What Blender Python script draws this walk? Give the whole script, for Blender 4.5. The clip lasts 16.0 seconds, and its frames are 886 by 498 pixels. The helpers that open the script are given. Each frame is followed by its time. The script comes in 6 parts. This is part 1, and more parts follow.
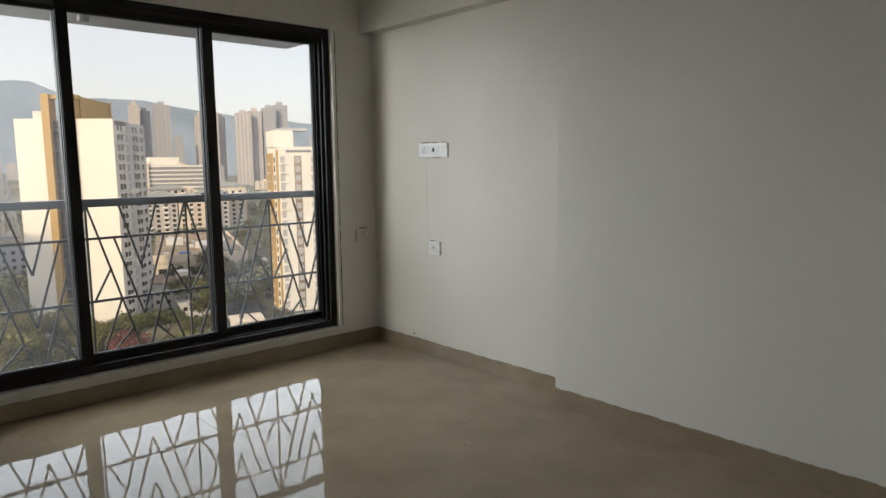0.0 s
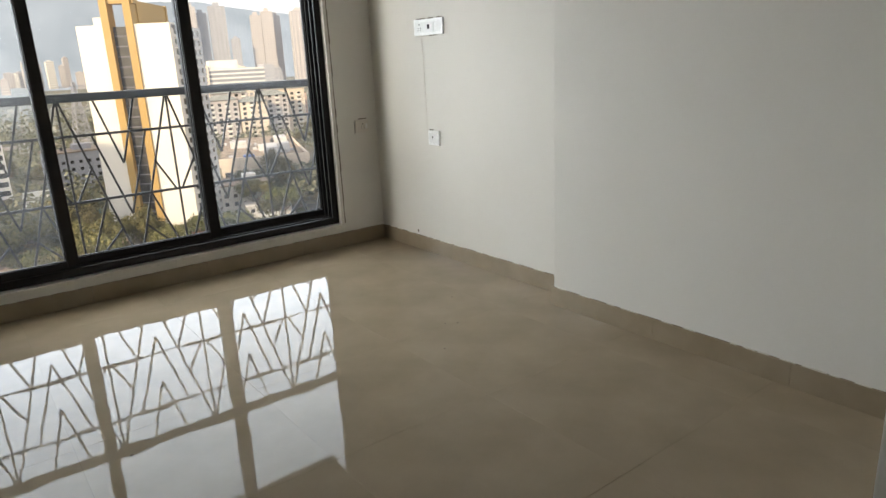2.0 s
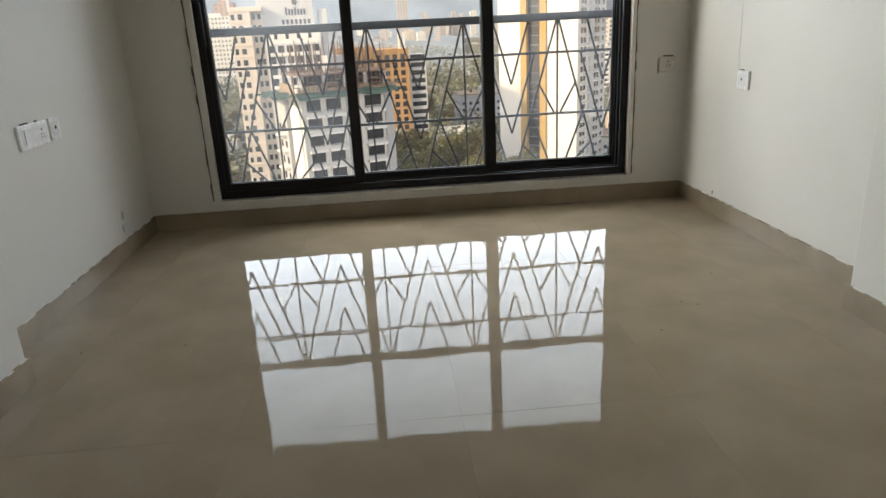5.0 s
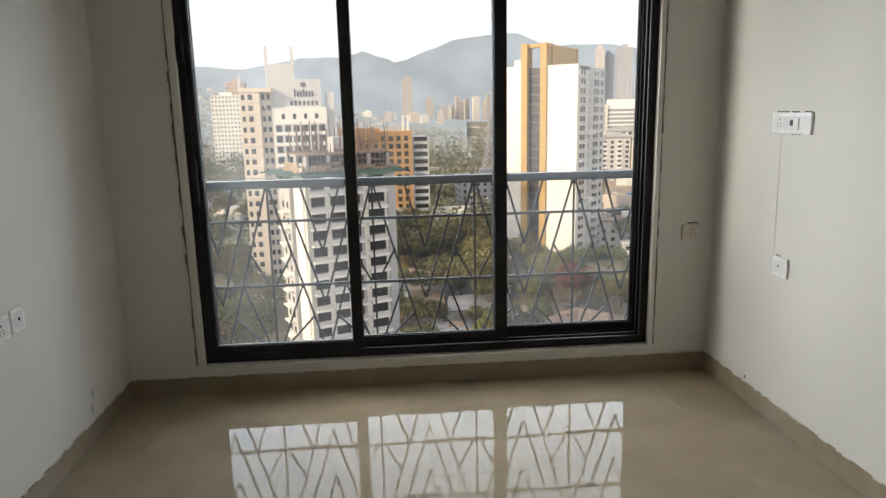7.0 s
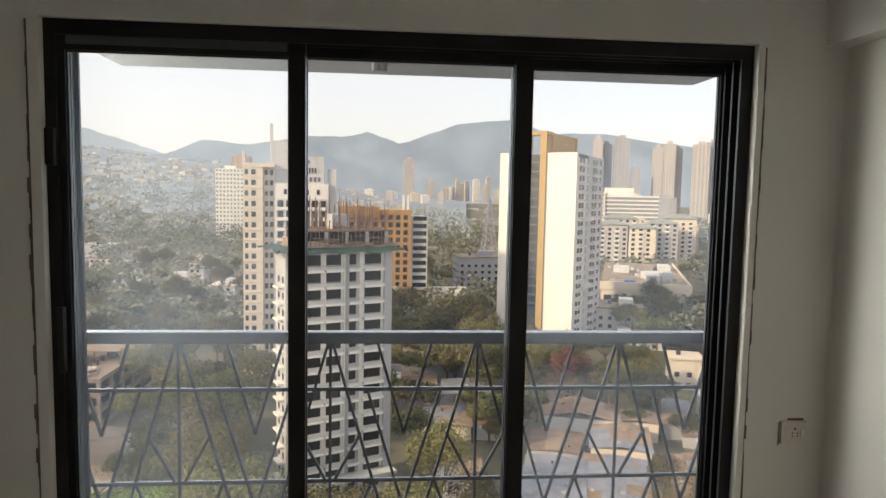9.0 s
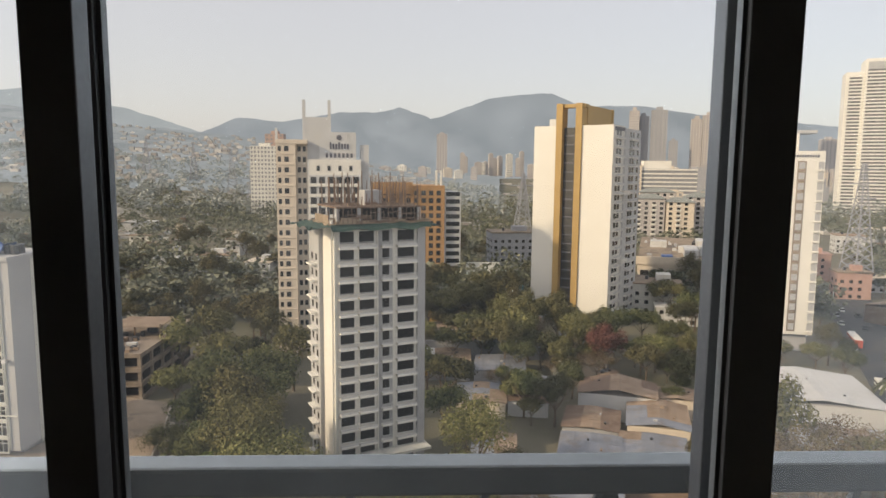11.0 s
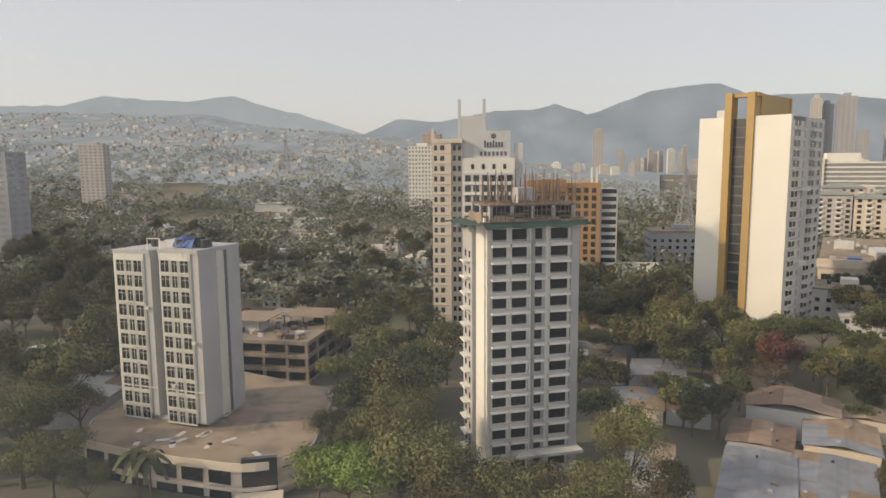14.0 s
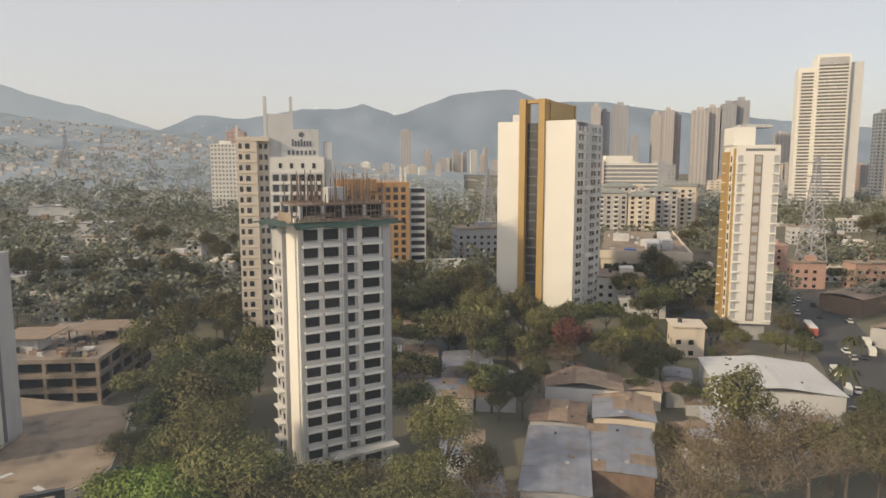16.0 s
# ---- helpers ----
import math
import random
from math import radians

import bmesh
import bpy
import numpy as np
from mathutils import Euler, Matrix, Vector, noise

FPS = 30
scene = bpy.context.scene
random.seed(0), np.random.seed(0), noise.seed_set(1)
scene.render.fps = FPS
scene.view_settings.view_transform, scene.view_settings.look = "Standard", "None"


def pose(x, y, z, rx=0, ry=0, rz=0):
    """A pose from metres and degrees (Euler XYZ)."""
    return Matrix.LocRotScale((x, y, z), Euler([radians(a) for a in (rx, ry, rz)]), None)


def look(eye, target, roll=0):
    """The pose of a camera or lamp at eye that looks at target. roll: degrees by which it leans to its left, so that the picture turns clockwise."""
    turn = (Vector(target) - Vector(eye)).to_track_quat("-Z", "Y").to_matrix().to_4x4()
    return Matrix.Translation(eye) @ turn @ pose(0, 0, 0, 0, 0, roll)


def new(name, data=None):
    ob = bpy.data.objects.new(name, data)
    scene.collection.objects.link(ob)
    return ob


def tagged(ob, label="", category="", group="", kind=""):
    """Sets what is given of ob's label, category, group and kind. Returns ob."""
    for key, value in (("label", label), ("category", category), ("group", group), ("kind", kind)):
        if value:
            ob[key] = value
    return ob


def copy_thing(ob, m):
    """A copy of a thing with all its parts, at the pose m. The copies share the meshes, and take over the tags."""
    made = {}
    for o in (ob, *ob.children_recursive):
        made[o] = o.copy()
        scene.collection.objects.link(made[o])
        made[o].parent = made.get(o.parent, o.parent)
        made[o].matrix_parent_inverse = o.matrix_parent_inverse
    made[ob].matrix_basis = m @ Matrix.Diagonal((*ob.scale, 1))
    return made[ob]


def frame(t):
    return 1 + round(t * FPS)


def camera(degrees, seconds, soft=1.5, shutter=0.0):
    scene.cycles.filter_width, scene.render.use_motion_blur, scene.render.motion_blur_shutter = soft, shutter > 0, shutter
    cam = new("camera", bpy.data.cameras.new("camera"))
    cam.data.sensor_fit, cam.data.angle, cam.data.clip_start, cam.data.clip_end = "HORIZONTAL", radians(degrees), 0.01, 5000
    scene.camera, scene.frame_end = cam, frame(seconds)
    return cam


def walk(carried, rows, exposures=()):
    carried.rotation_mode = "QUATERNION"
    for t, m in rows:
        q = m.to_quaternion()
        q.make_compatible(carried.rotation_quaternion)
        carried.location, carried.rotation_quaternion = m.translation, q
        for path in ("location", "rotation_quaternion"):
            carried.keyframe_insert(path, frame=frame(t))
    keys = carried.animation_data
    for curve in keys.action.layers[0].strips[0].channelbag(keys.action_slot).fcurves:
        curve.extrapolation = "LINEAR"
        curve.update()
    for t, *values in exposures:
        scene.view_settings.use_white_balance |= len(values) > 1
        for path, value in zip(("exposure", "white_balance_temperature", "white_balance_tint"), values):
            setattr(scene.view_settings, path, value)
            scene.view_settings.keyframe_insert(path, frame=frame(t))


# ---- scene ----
cam = camera(67.2, 16.0)
PATH = [
    (0, (-2.802, -3.8, 1.248), (-1.47, -2.331, 0.993), -0.6),
    (0.5, (-2.717, -3.819, 1.109), (-1.396, -2.37, 0.71), -2.3),
    (1, (-2.637, -3.82, 1.073), (-1.342, -2.387, 0.556), -3.1),
    (1.5, (-2.476, -3.861, 1.131), (-1.225, -2.405, 0.569), -3.4),
    (2, (-2.333, -3.806, 1.155), (-1.187, -2.262, 0.607), -2.8),
    (2.5, (-2.17, -3.685, 1.154), (-1.281, -1.968, 0.643), -1.7),
    (3, (-2.065, -3.663, 1.186), (-1.631, -1.775, 0.69), -1.1),
    (3.5, (-1.873, -3.691, 1.184), (-1.764, -1.763, 0.663), -1.5),
    (4, (-1.752, -3.747, 1.043), (-1.647, -1.837, 0.46), -2.3),
    (4.2, (-1.749, -3.763, 1.015), (-1.617, -1.869, 0.387), -2.5),
    (6.3, (-1.64, -3.709, 1.029), (-1.498, -1.815, 0.4), -3.1),
    (6.5, (-1.678, -3.598, 1.123), (-1.523, -1.683, 0.568), -2.6),
    (7, (-1.704, -3.34, 1.408), (-1.544, -1.387, 1.004), -1.2),
    (7.5, (-1.658, -3.122, 1.568), (-1.498, -1.148, 1.287), 0.6),
    (8, (-1.557, -2.844, 1.665), (-1.394, -0.861, 1.468), 1.9),
    (8.5, (-1.581, -2.541, 1.642), (-1.407, -0.556, 1.479), 1.8),
    (9, (-1.588, -2.225, 1.597), (-1.415, -0.239, 1.428), 1.1),
    (9.5, (-1.525, -1.881, 1.568), (-1.385, 0.105, 1.387), 1.0),
    (9.7, (-1.517, -1.768, 1.561), (-1.413, 0.218, 1.362), 1.0),
    (11.8, (-1.51, -0.16, 1.446), (-1.447, 1.824, 1.2), 0.2),
    (12, (-1.51, -0.13, 1.439), (-1.451, 1.854, 1.194), -0.1),
    (12.5, (-1.499, -0.13, 1.441), (-1.517, 1.855, 1.196), -0.5),
    (13, (-1.502, -0.13, 1.44), (-1.724, 1.842, 1.191), -0.4),
    (13.5, (-1.506, -0.13, 1.45), (-1.892, 1.816, 1.199), -0.1),
    (14, (-1.523, -0.13, 1.461), (-1.903, 1.817, 1.211), -0.4),
    (14.5, (-1.52, -0.13, 1.466), (-1.778, 1.838, 1.218), -0.8),
    (15, (-1.511, -0.13, 1.466), (-1.616, 1.852, 1.217), -0.9),
    (15.5, (-1.493, -0.13, 1.447), (-1.463, 1.854, 1.197), -0.4),
    (16, (-1.472, -0.13, 1.434), (-1.295, 1.846, 1.181), 0.0),
]
walk(cam, [(t, look(eye, target, roll)) for t, eye, target, roll in PATH], [(0, 0.36), (0.5, 0.42), (1.0, 0.82), (1.6, 0.95), (2.2, 0.9), (3.2, 0.75), (4.2, 0.85), (6.5, 1.05), (7, 0.8), (7.5, 0.75), (9, 0.58), (9.7, 0.45), (11.8, 0.05), (16, 0.05)])

# ---- world, sun, light ----
world = bpy.data.worlds.new("sky")
scene.world = world
world.use_nodes = True
wn = world.node_tree
sky = wn.nodes.new("ShaderNodeTexSky")
sky.sky_type = "NISHITA"
sky.sun_disc = False
sky.sun_elevation = radians(24)
sky.sun_rotation = radians(-115)
sky.air_density, sky.dust_density, sky.ozone_density = 1.0, 2.5, 1.0
wn.nodes["Background"].inputs["Strength"].default_value = 0.15
haze = wn.nodes.new("ShaderNodeMix")
haze.data_type = "RGBA"
haze.inputs[0].default_value = 0.64
haze.inputs[7].default_value = (5.55, 5.02, 4.78, 1)
wn.links.new(sky.outputs[0], haze.inputs[6])
wn.links.new(haze.outputs[2], wn.nodes["Background"].inputs["Color"])

sun = new("sun", bpy.data.lights.new("sun", "SUN"))
sun.data.energy, sun.data.angle, sun.data.color = 2.9, radians(2.0), (1.0, 0.77, 0.51)
sun.matrix_world = look((0, 0, 0), (0.82, 0.38, -0.42))

skylight = new("window_skylight", bpy.data.lights.new("window_skylight", "AREA"))
skylight.data.shape, skylight.data.size, skylight.data.size_y = "RECTANGLE", 16.0, 4.5
skylight.data.energy, skylight.data.color = 1150, (0.80, 0.89, 1.0)
skylight.matrix_world = look((-4.0, 5.0, 3.75), (-4.0, 0.0, 3.75))

sunside = new("sunward_skylight", bpy.data.lights.new("sunward_skylight", "AREA"))
sunside.data.shape, sunside.data.size, sunside.data.size_y = "RECTANGLE", 1.7, 1.2
sunside.data.energy, sunside.data.color = 105, (0.97, 0.96, 0.91)
sunside.matrix_world = look((-3.75, 1.25, 1.95), (-1.0, 0.0, 1.3))


# ---- helpers for building ----
def bx(bm, x0, x1, y0, y1, z0, z1, bevel=0.0):
    vs = [bm.verts.new((x, y, z)) for z in (z0, z1) for y in (y0, y1) for x in (x0, x1)]
    fs = [(0, 2, 3, 1), (4, 5, 7, 6), (0, 1, 5, 4), (2, 6, 7, 3), (0, 4, 6, 2), (1, 3, 7, 5)]
    faces = [bm.faces.new([vs[i] for i in f]) for f in fs]
    if bevel:
        edges = list({e for f in faces for e in f.edges})
        bmesh.ops.bevel(bm, geom=edges, offset=bevel, segments=2, affect="EDGES", profile=0.6)
    return bm


def box(x0, x1, y0, y1, z0, z1, bevel=0.0):
    return bx(bmesh.new(), x0, x1, y0, y1, z0, z1, bevel)


def bar(bm, a, b, w, d=None):
    """A square bar from a to b, w wide and d deep."""
    a, b = Vector(a), Vector(b)
    d = d or w
    along = (b - a).normalized()
    side = along.cross(Vector((0, 1, 0)))
    if side.length < 0.01:
        side = Vector((1, 0, 0))
    side.normalize()
    up = along.cross(side).normalized()
    q = []
    for p in (a, b):
        for i, j in ((-1, -1), (1, -1), (1, 1), (-1, 1)):
            q.append(bm.verts.new(p + side * i * w / 2 + up * j * d / 2))
    for f in ((0, 1, 2, 3), (7, 6, 5, 4), (0, 4, 5, 1), (1, 5, 6, 2), (2, 6, 7, 3), (3, 7, 4, 0)):
        bm.faces.new([q[i] for i in f])
    return bm


def tube(bm, a, b, r0, r1=None, n=10):
    a, b = Vector(a), Vector(b)
    r1 = r0 if r1 is None else r1
    m = (b - a).to_track_quat("Z", "Y").to_matrix()
    rings = []
    for p, r in ((a, r0), (b, r1)):
        rings.append([bm.verts.new(p + m @ Vector((math.cos(k * 2 * math.pi / n) * r, math.sin(k * 2 * math.pi / n) * r, 0))) for k in range(n)])
    for k in range(n):
        bm.faces.new((rings[0][k], rings[0][(k + 1) % n], rings[1][(k + 1) % n], rings[1][k]))
    bm.faces.new(rings[0][::-1])
    bm.faces.new(rings[1])
    return bm


def mesh_of(name, bm, material, smooth=False):
    bmesh.ops.recalc_face_normals(bm, faces=bm.faces)
    me = bpy.data.meshes.new(name)
    bm.to_mesh(me)
    bm.free()
    me.materials.append(material)
    if smooth:
        for p in me.polygons:
            p.use_smooth = True
    return me


def part(name, bm, material, parent=None, label="", smooth=False):
    """One mesh object, made of a bmesh or of a mesh that is shared, under a thing or a part."""
    me = bm if isinstance(bm, bpy.types.Mesh) else mesh_of(name, bm, material, smooth)
    ob = new(name, me)
    if parent is not None:
        ob.parent = parent
    if label:
        ob["label"] = label
    return ob


def empty(name, m, label, category, group="", kind=""):
    ob = new(name)
    ob.matrix_world = m
    return tagged(ob, label, category, group, kind)


# ---- materials ----
def nodes_of(name):
    mat = bpy.data.materials.new(name)
    mat.use_nodes = True
    t = mat.node_tree
    return mat, t, t.nodes["Principled BSDF"]


def surface(name, a, b, scale=3.0, rough=0.6, fine=40.0, bump=0.05, metal=0.0, spec=0.5, dirt=None, dirt_at=0.6, random_shade=0.0, dist=0.01, rvar=0.1):
    """Two tones at a coarse scale, grain at a fine one, relief, and stains."""
    mat, t, p = nodes_of(name)
    co = t.nodes.new("ShaderNodeTexCoord")
    n1 = t.nodes.new("ShaderNodeTexNoise")
    n1.inputs["Scale"].default_value, n1.inputs["Detail"].default_value = scale, 6
    t.links.new(co.outputs["Object"], n1.inputs["Vector"])
    ramp = t.nodes.new("ShaderNodeValToRGB")
    ramp.color_ramp.elements[0].position, ramp.color_ramp.elements[1].position = 0.3, 0.7
    ramp.color_ramp.elements[0].color, ramp.color_ramp.elements[1].color = (*a, 1), (*b, 1)
    t.links.new(n1.outputs["Fac"], ramp.inputs[0])
    out = ramp.outputs[0]
    n2 = t.nodes.new("ShaderNodeTexNoise")
    n2.inputs["Scale"].default_value, n2.inputs["Detail"].default_value = fine, 4
    t.links.new(co.outputs["Object"], n2.inputs["Vector"])
    if dirt:
        n3 = t.nodes.new("ShaderNodeTexNoise")
        n3.inputs["Scale"].default_value, n3.inputs["Detail"].default_value, n3.inputs["Roughness"].default_value = scale * 0.6, 9, 0.7
        mp = t.nodes.new("ShaderNodeMapping")
        mp.inputs["Scale"].default_value, mp.inputs["Location"].default_value = (1, 1, 0.35), (7, 3, 1)
        t.links.new(co.outputs["Object"], mp.inputs[0])
        t.links.new(mp.outputs[0], n3.inputs["Vector"])
        r3 = t.nodes.new("ShaderNodeMapRange")
        r3.inputs[1].default_value, r3.inputs[2].default_value = dirt_at, dirt_at + 0.2
        t.links.new(n3.outputs["Fac"], r3.inputs[0])
        mx = t.nodes.new("ShaderNodeMix")
        mx.data_type = "RGBA"
        t.links.new(r3.outputs[0], mx.inputs[0])
        t.links.new(out, mx.inputs[6])
        mx.inputs[7].default_value = (*dirt, 1)
        out = mx.outputs[2]
    if random_shade:
        info = t.nodes.new("ShaderNodeObjectInfo")
        mr = t.nodes.new("ShaderNodeMapRange")
        mr.inputs[3].default_value, mr.inputs[4].default_value = 1 - random_shade, 1 + random_shade
        t.links.new(info.outputs["Random"], mr.inputs[0])
        hs = t.nodes.new("ShaderNodeHueSaturation")
        t.links.new(mr.outputs[0], hs.inputs["Value"])
        t.links.new(out, hs.inputs["Color"])
        out = hs.outputs[0]
    t.links.new(out, p.inputs["Base Color"])
    rr = t.nodes.new("ShaderNodeMapRange")
    rr.inputs[3].default_value, rr.inputs[4].default_value = max(rough - rvar, 0.02), min(rough + rvar, 1)
    t.links.new(n2.outputs["Fac"], rr.inputs[0])
    t.links.new(rr.outputs[0], p.inputs["Roughness"])
    p.inputs["Metallic"].default_value = metal
    p.inputs["Specular IOR Level"].default_value = spec
    if bump:
        bp = t.nodes.new("ShaderNodeBump")
        bp.inputs["Strength"].default_value, bp.inputs["Distance"].default_value = bump, dist
        t.links.new(n2.outputs["Fac"], bp.inputs["Height"])
        t.links.new(bp.outputs[0], p.inputs["Normal"])
    return mat


def pane_glass(name, dust=0.024, haze=(0.75, 0.78, 0.8)):
    """Clear glass with a film of dust."""
    mat, t, p = nodes_of(name)
    t.nodes.remove(p)
    out = t.nodes["Material Output"]
    clear = t.nodes.new("ShaderNodeBsdfTransparent")
    clear.inputs[0].default_value = (0.97, 0.98, 0.98, 1)
    gloss = t.nodes.new("ShaderNodeBsdfGlossy")
    gloss.inputs["Roughness"].default_value = 0.02
    fr = t.nodes.new("ShaderNodeFresnel")
    fr.inputs[0].default_value = 1.25
    m1 = t.nodes.new("ShaderNodeMixShader")
    t.links.new(fr.outputs[0], m1.inputs[0])
    t.links.new(clear.outputs[0], m1.inputs[1])
    t.links.new(gloss.outputs[0], m1.inputs[2])
    film = t.nodes.new("ShaderNodeBsdfTranslucent")
    film.inputs[0].default_value = (*haze, 1)
    co = t.nodes.new("ShaderNodeTexCoord")
    n = t.nodes.new("ShaderNodeTexNoise")
    n.inputs["Scale"].default_value, n.inputs["Detail"].default_value = 2.2, 7
    t.links.new(co.outputs["Object"], n.inputs["Vector"])
    r = t.nodes.new("ShaderNodeMapRange")
    r.inputs[1].default_value, r.inputs[2].default_value = 0.3, 0.75
    r.inputs[3].default_value, r.inputs[4].default_value = dust * 0.7, dust * 1.4
    t.links.new(n.outputs["Fac"], r.inputs[0])
    m2 = t.nodes.new("ShaderNodeMixShader")
    t.links.new(r.outputs[0], m2.inputs[0])
    t.links.new(m1.outputs[0], m2.inputs[1])
    t.links.new(film.outputs[0], m2.inputs[2])
    t.links.new(m2.outputs[0], out.inputs[0])
    return mat


def tile_floor(name):
    """Polished beige vitrified tile, slightly wavy, so that mirror images wobble."""
    mat, t, p = nodes_of(name)
    co = t.nodes.new("ShaderNodeTexCoord")
    n = t.nodes.new("ShaderNodeTexNoise")
    n.inputs["Scale"].default_value, n.inputs["Detail"].default_value = 3.5, 8
    t.links.new(co.outputs["Object"], n.inputs["Vector"])
    ramp = t.nodes.new("ShaderNodeValToRGB")
    ramp.color_ramp.elements[0].position, ramp.color_ramp.elements[1].position = 0.3, 0.72
    ramp.color_ramp.elements[0].color, ramp.color_ramp.elements[1].color = (0.245, 0.195, 0.13, 1), (0.31, 0.25, 0.172, 1)
    t.links.new(n.outputs["Fac"], ramp.inputs[0])
    t.links.new(ramp.outputs[0], p.inputs["Base Color"])
    sm = t.nodes.new("ShaderNodeTexNoise")
    sm.inputs["Scale"].default_value, sm.inputs["Detail"].default_value = 6, 6
    t.links.new(co.outputs["Object"], sm.inputs["Vector"])
    rr = t.nodes.new("ShaderNodeMapRange")
    rr.inputs[1].default_value, rr.inputs[2].default_value = 0.35, 0.8
    rr.inputs[3].default_value, rr.inputs[4].default_value = 0.015, 0.055
    t.links.new(sm.outputs["Fac"], rr.inputs[0])
    t.links.new(rr.outputs[0], p.inputs["Roughness"])
    p.inputs["IOR"].default_value = 1.5
    p.inputs["Specular IOR Level"].default_value = 0.075
    wv = t.nodes.new("ShaderNodeTexNoise")
    wv.inputs["Scale"].default_value, wv.inputs["Detail"].default_value = 7.0, 1.5
    t.links.new(co.outputs["Object"], wv.inputs["Vector"])
    bp = t.nodes.new("ShaderNodeBump")
    bp.inputs["Strength"].default_value, bp.inputs["Distance"].default_value = 0.45, 0.0012
    t.links.new(wv.outputs["Fac"], bp.inputs["Height"])
    t.links.new(bp.outputs[0], p.inputs["Normal"])
    return mat


M_WALL = surface("cream_wall_paint", (0.64, 0.615, 0.56), (0.68, 0.655, 0.60), scale=1.3, rough=0.62, fine=90, bump=0.10, spec=0.3, dist=0.003)
M_CEIL = surface("white_ceiling_paint", (0.78, 0.77, 0.73), (0.82, 0.81, 0.77), scale=1.0, rough=0.8, fine=60, bump=0.05, dist=0.003)
M_FLOOR = tile_floor("polished_beige_tile")
M_GROUT = surface("tile_joint", (0.19, 0.155, 0.11), (0.23, 0.19, 0.14), rough=0.8)
M_SKIRT = surface("beige_skirting_tile", (0.24, 0.19, 0.125), (0.30, 0.245, 0.17), scale=5, rough=0.22, fine=30, bump=0.02)
M_SEAL = surface("joint_filler", (0.5, 0.46, 0.38), (0.62, 0.58, 0.5), scale=20, rough=0.8)
M_MARBLE = surface("white_marble_trim", (0.62, 0.59, 0.53), (0.72, 0.69, 0.63), scale=8, rough=0.3, bump=0.02, dirt=(0.38, 0.33, 0.26))
M_ALU = surface("dark_grey_aluminium", (0.014, 0.013, 0.014), (0.024, 0.022, 0.023), scale=6, rough=0.6, metal=0.0, spec=0.2, fine=120, bump=0.02, dirt=(0.07, 0.064, 0.06), dirt_at=0.66, dist=0.002)
M_RAILFACE = surface("blue_grey_aluminium", (0.06, 0.068, 0.075), (0.08, 0.088, 0.095), scale=6, rough=0.45, fine=120, bump=0.02, dist=0.002)
M_RUBBER = surface("black_gasket", (0.012, 0.012, 0.012), (0.02, 0.02, 0.02), rough=0.7)
M_RAIL = surface("grey_painted_steel", (0.035, 0.033, 0.031), (0.05, 0.047, 0.045), scale=9, rough=0.6, metal=0.0, spec=0.2, fine=80, bump=0.05, dist=0.002)
M_PLATE = surface("white_switch_plastic", (0.80, 0.80, 0.78), (0.84, 0.84, 0.82), rough=0.28, bump=0.0)
M_HOLE = surface("socket_hole", (0.01, 0.01, 0.01), (0.02, 0.02, 0.02), rough=0.8)
M_GLASS = pane_glass("dusty_window_glass")
M_CLEAN = pane_glass("wiped_window_glass", 0.0055)
M_LEDGE = surface("weathered_grey_concrete", (0.13, 0.125, 0.115), (0.18, 0.172, 0.16), scale=3, rough=0.85, bump=0.3, dirt=(0.09, 0.085, 0.078))
M_CRACK = surface("dark_gap", (0.06, 0.045, 0.032), (0.20, 0.155, 0.11), scale=7, rough=0.9)

# ---- room shell ----
W, TOP, BACK, PX, PY, LCOL = -3.05, 2.72, -5.3, -1.0, -3.395, -2.9
OX0, OX1, OZ0, OZ1 = -2.706, -0.302, 0.122, 2.1225


def setting(name, bm, mat, label):
    return tagged(part(name, bm, mat), label, name.split("_")[0], kind="structure")


floor_ob = setting("floor", box(W - 0.2, 0.2, BACK - 0.2, 0.0, -0.15, -0.004), M_GROUT, "polished beige vitrified tile floor with thin joints")
bm = bmesh.new()
bx(bm, W - 0.2, OX0, 0, 0.23, -0.15, TOP)
bx(bm, OX1, 0.2, 0, 0.23, -0.15, TOP)
bx(bm, OX0, OX1, 0, 0.23, -0.15, OZ0)
bx(bm, OX0, OX1, 0, 0.23, OZ1, TOP)
setting("wall_north", bm, M_WALL, "cream painted window wall around a wide opening")
bm = bmesh.new()
bx(bm, 0, 0.2, BACK, 0, 0, TOP)
bx(bm, -0.130, 0, PY, -1.71, 0, 2.12, 0.003)
bx(bm, -0.130, 0, PY, -1.71, 2.12, TOP)
bx(bm, -0.085, 0, -1.71, 0, 2.12, TOP)
setting("wall_east", bm, M_WALL, "cream painted side wall with a shallow column and a beam")
bm = bmesh.new()
bx(bm, W - 0.2, W, BACK, 0, 0, TOP)
bx(bm, W, LCOL, BACK, -1.755, 0, 2.134, 0.003)
bx(bm, W, LCOL, BACK, 0, 2.134, TOP)
setting("wall_west", bm, M_WALL, "cream painted side wall with a shallow column and a beam")
setting("wall_passage", box(PX, -0.002, BACK, PY, 0, TOP, 0.004), M_WALL, "cream painted wall beside the entrance passage")
setting("wall_south", box(W - 0.2, 0.2, BACK - 0.2, BACK, 0, TOP), M_WALL, "cream painted end wall of the passage")
setting("ceiling", box(W - 0.2, 0.2, BACK - 0.2, 0.23, TOP, TOP + 0.15), M_CEIL, "plain white painted ceiling")

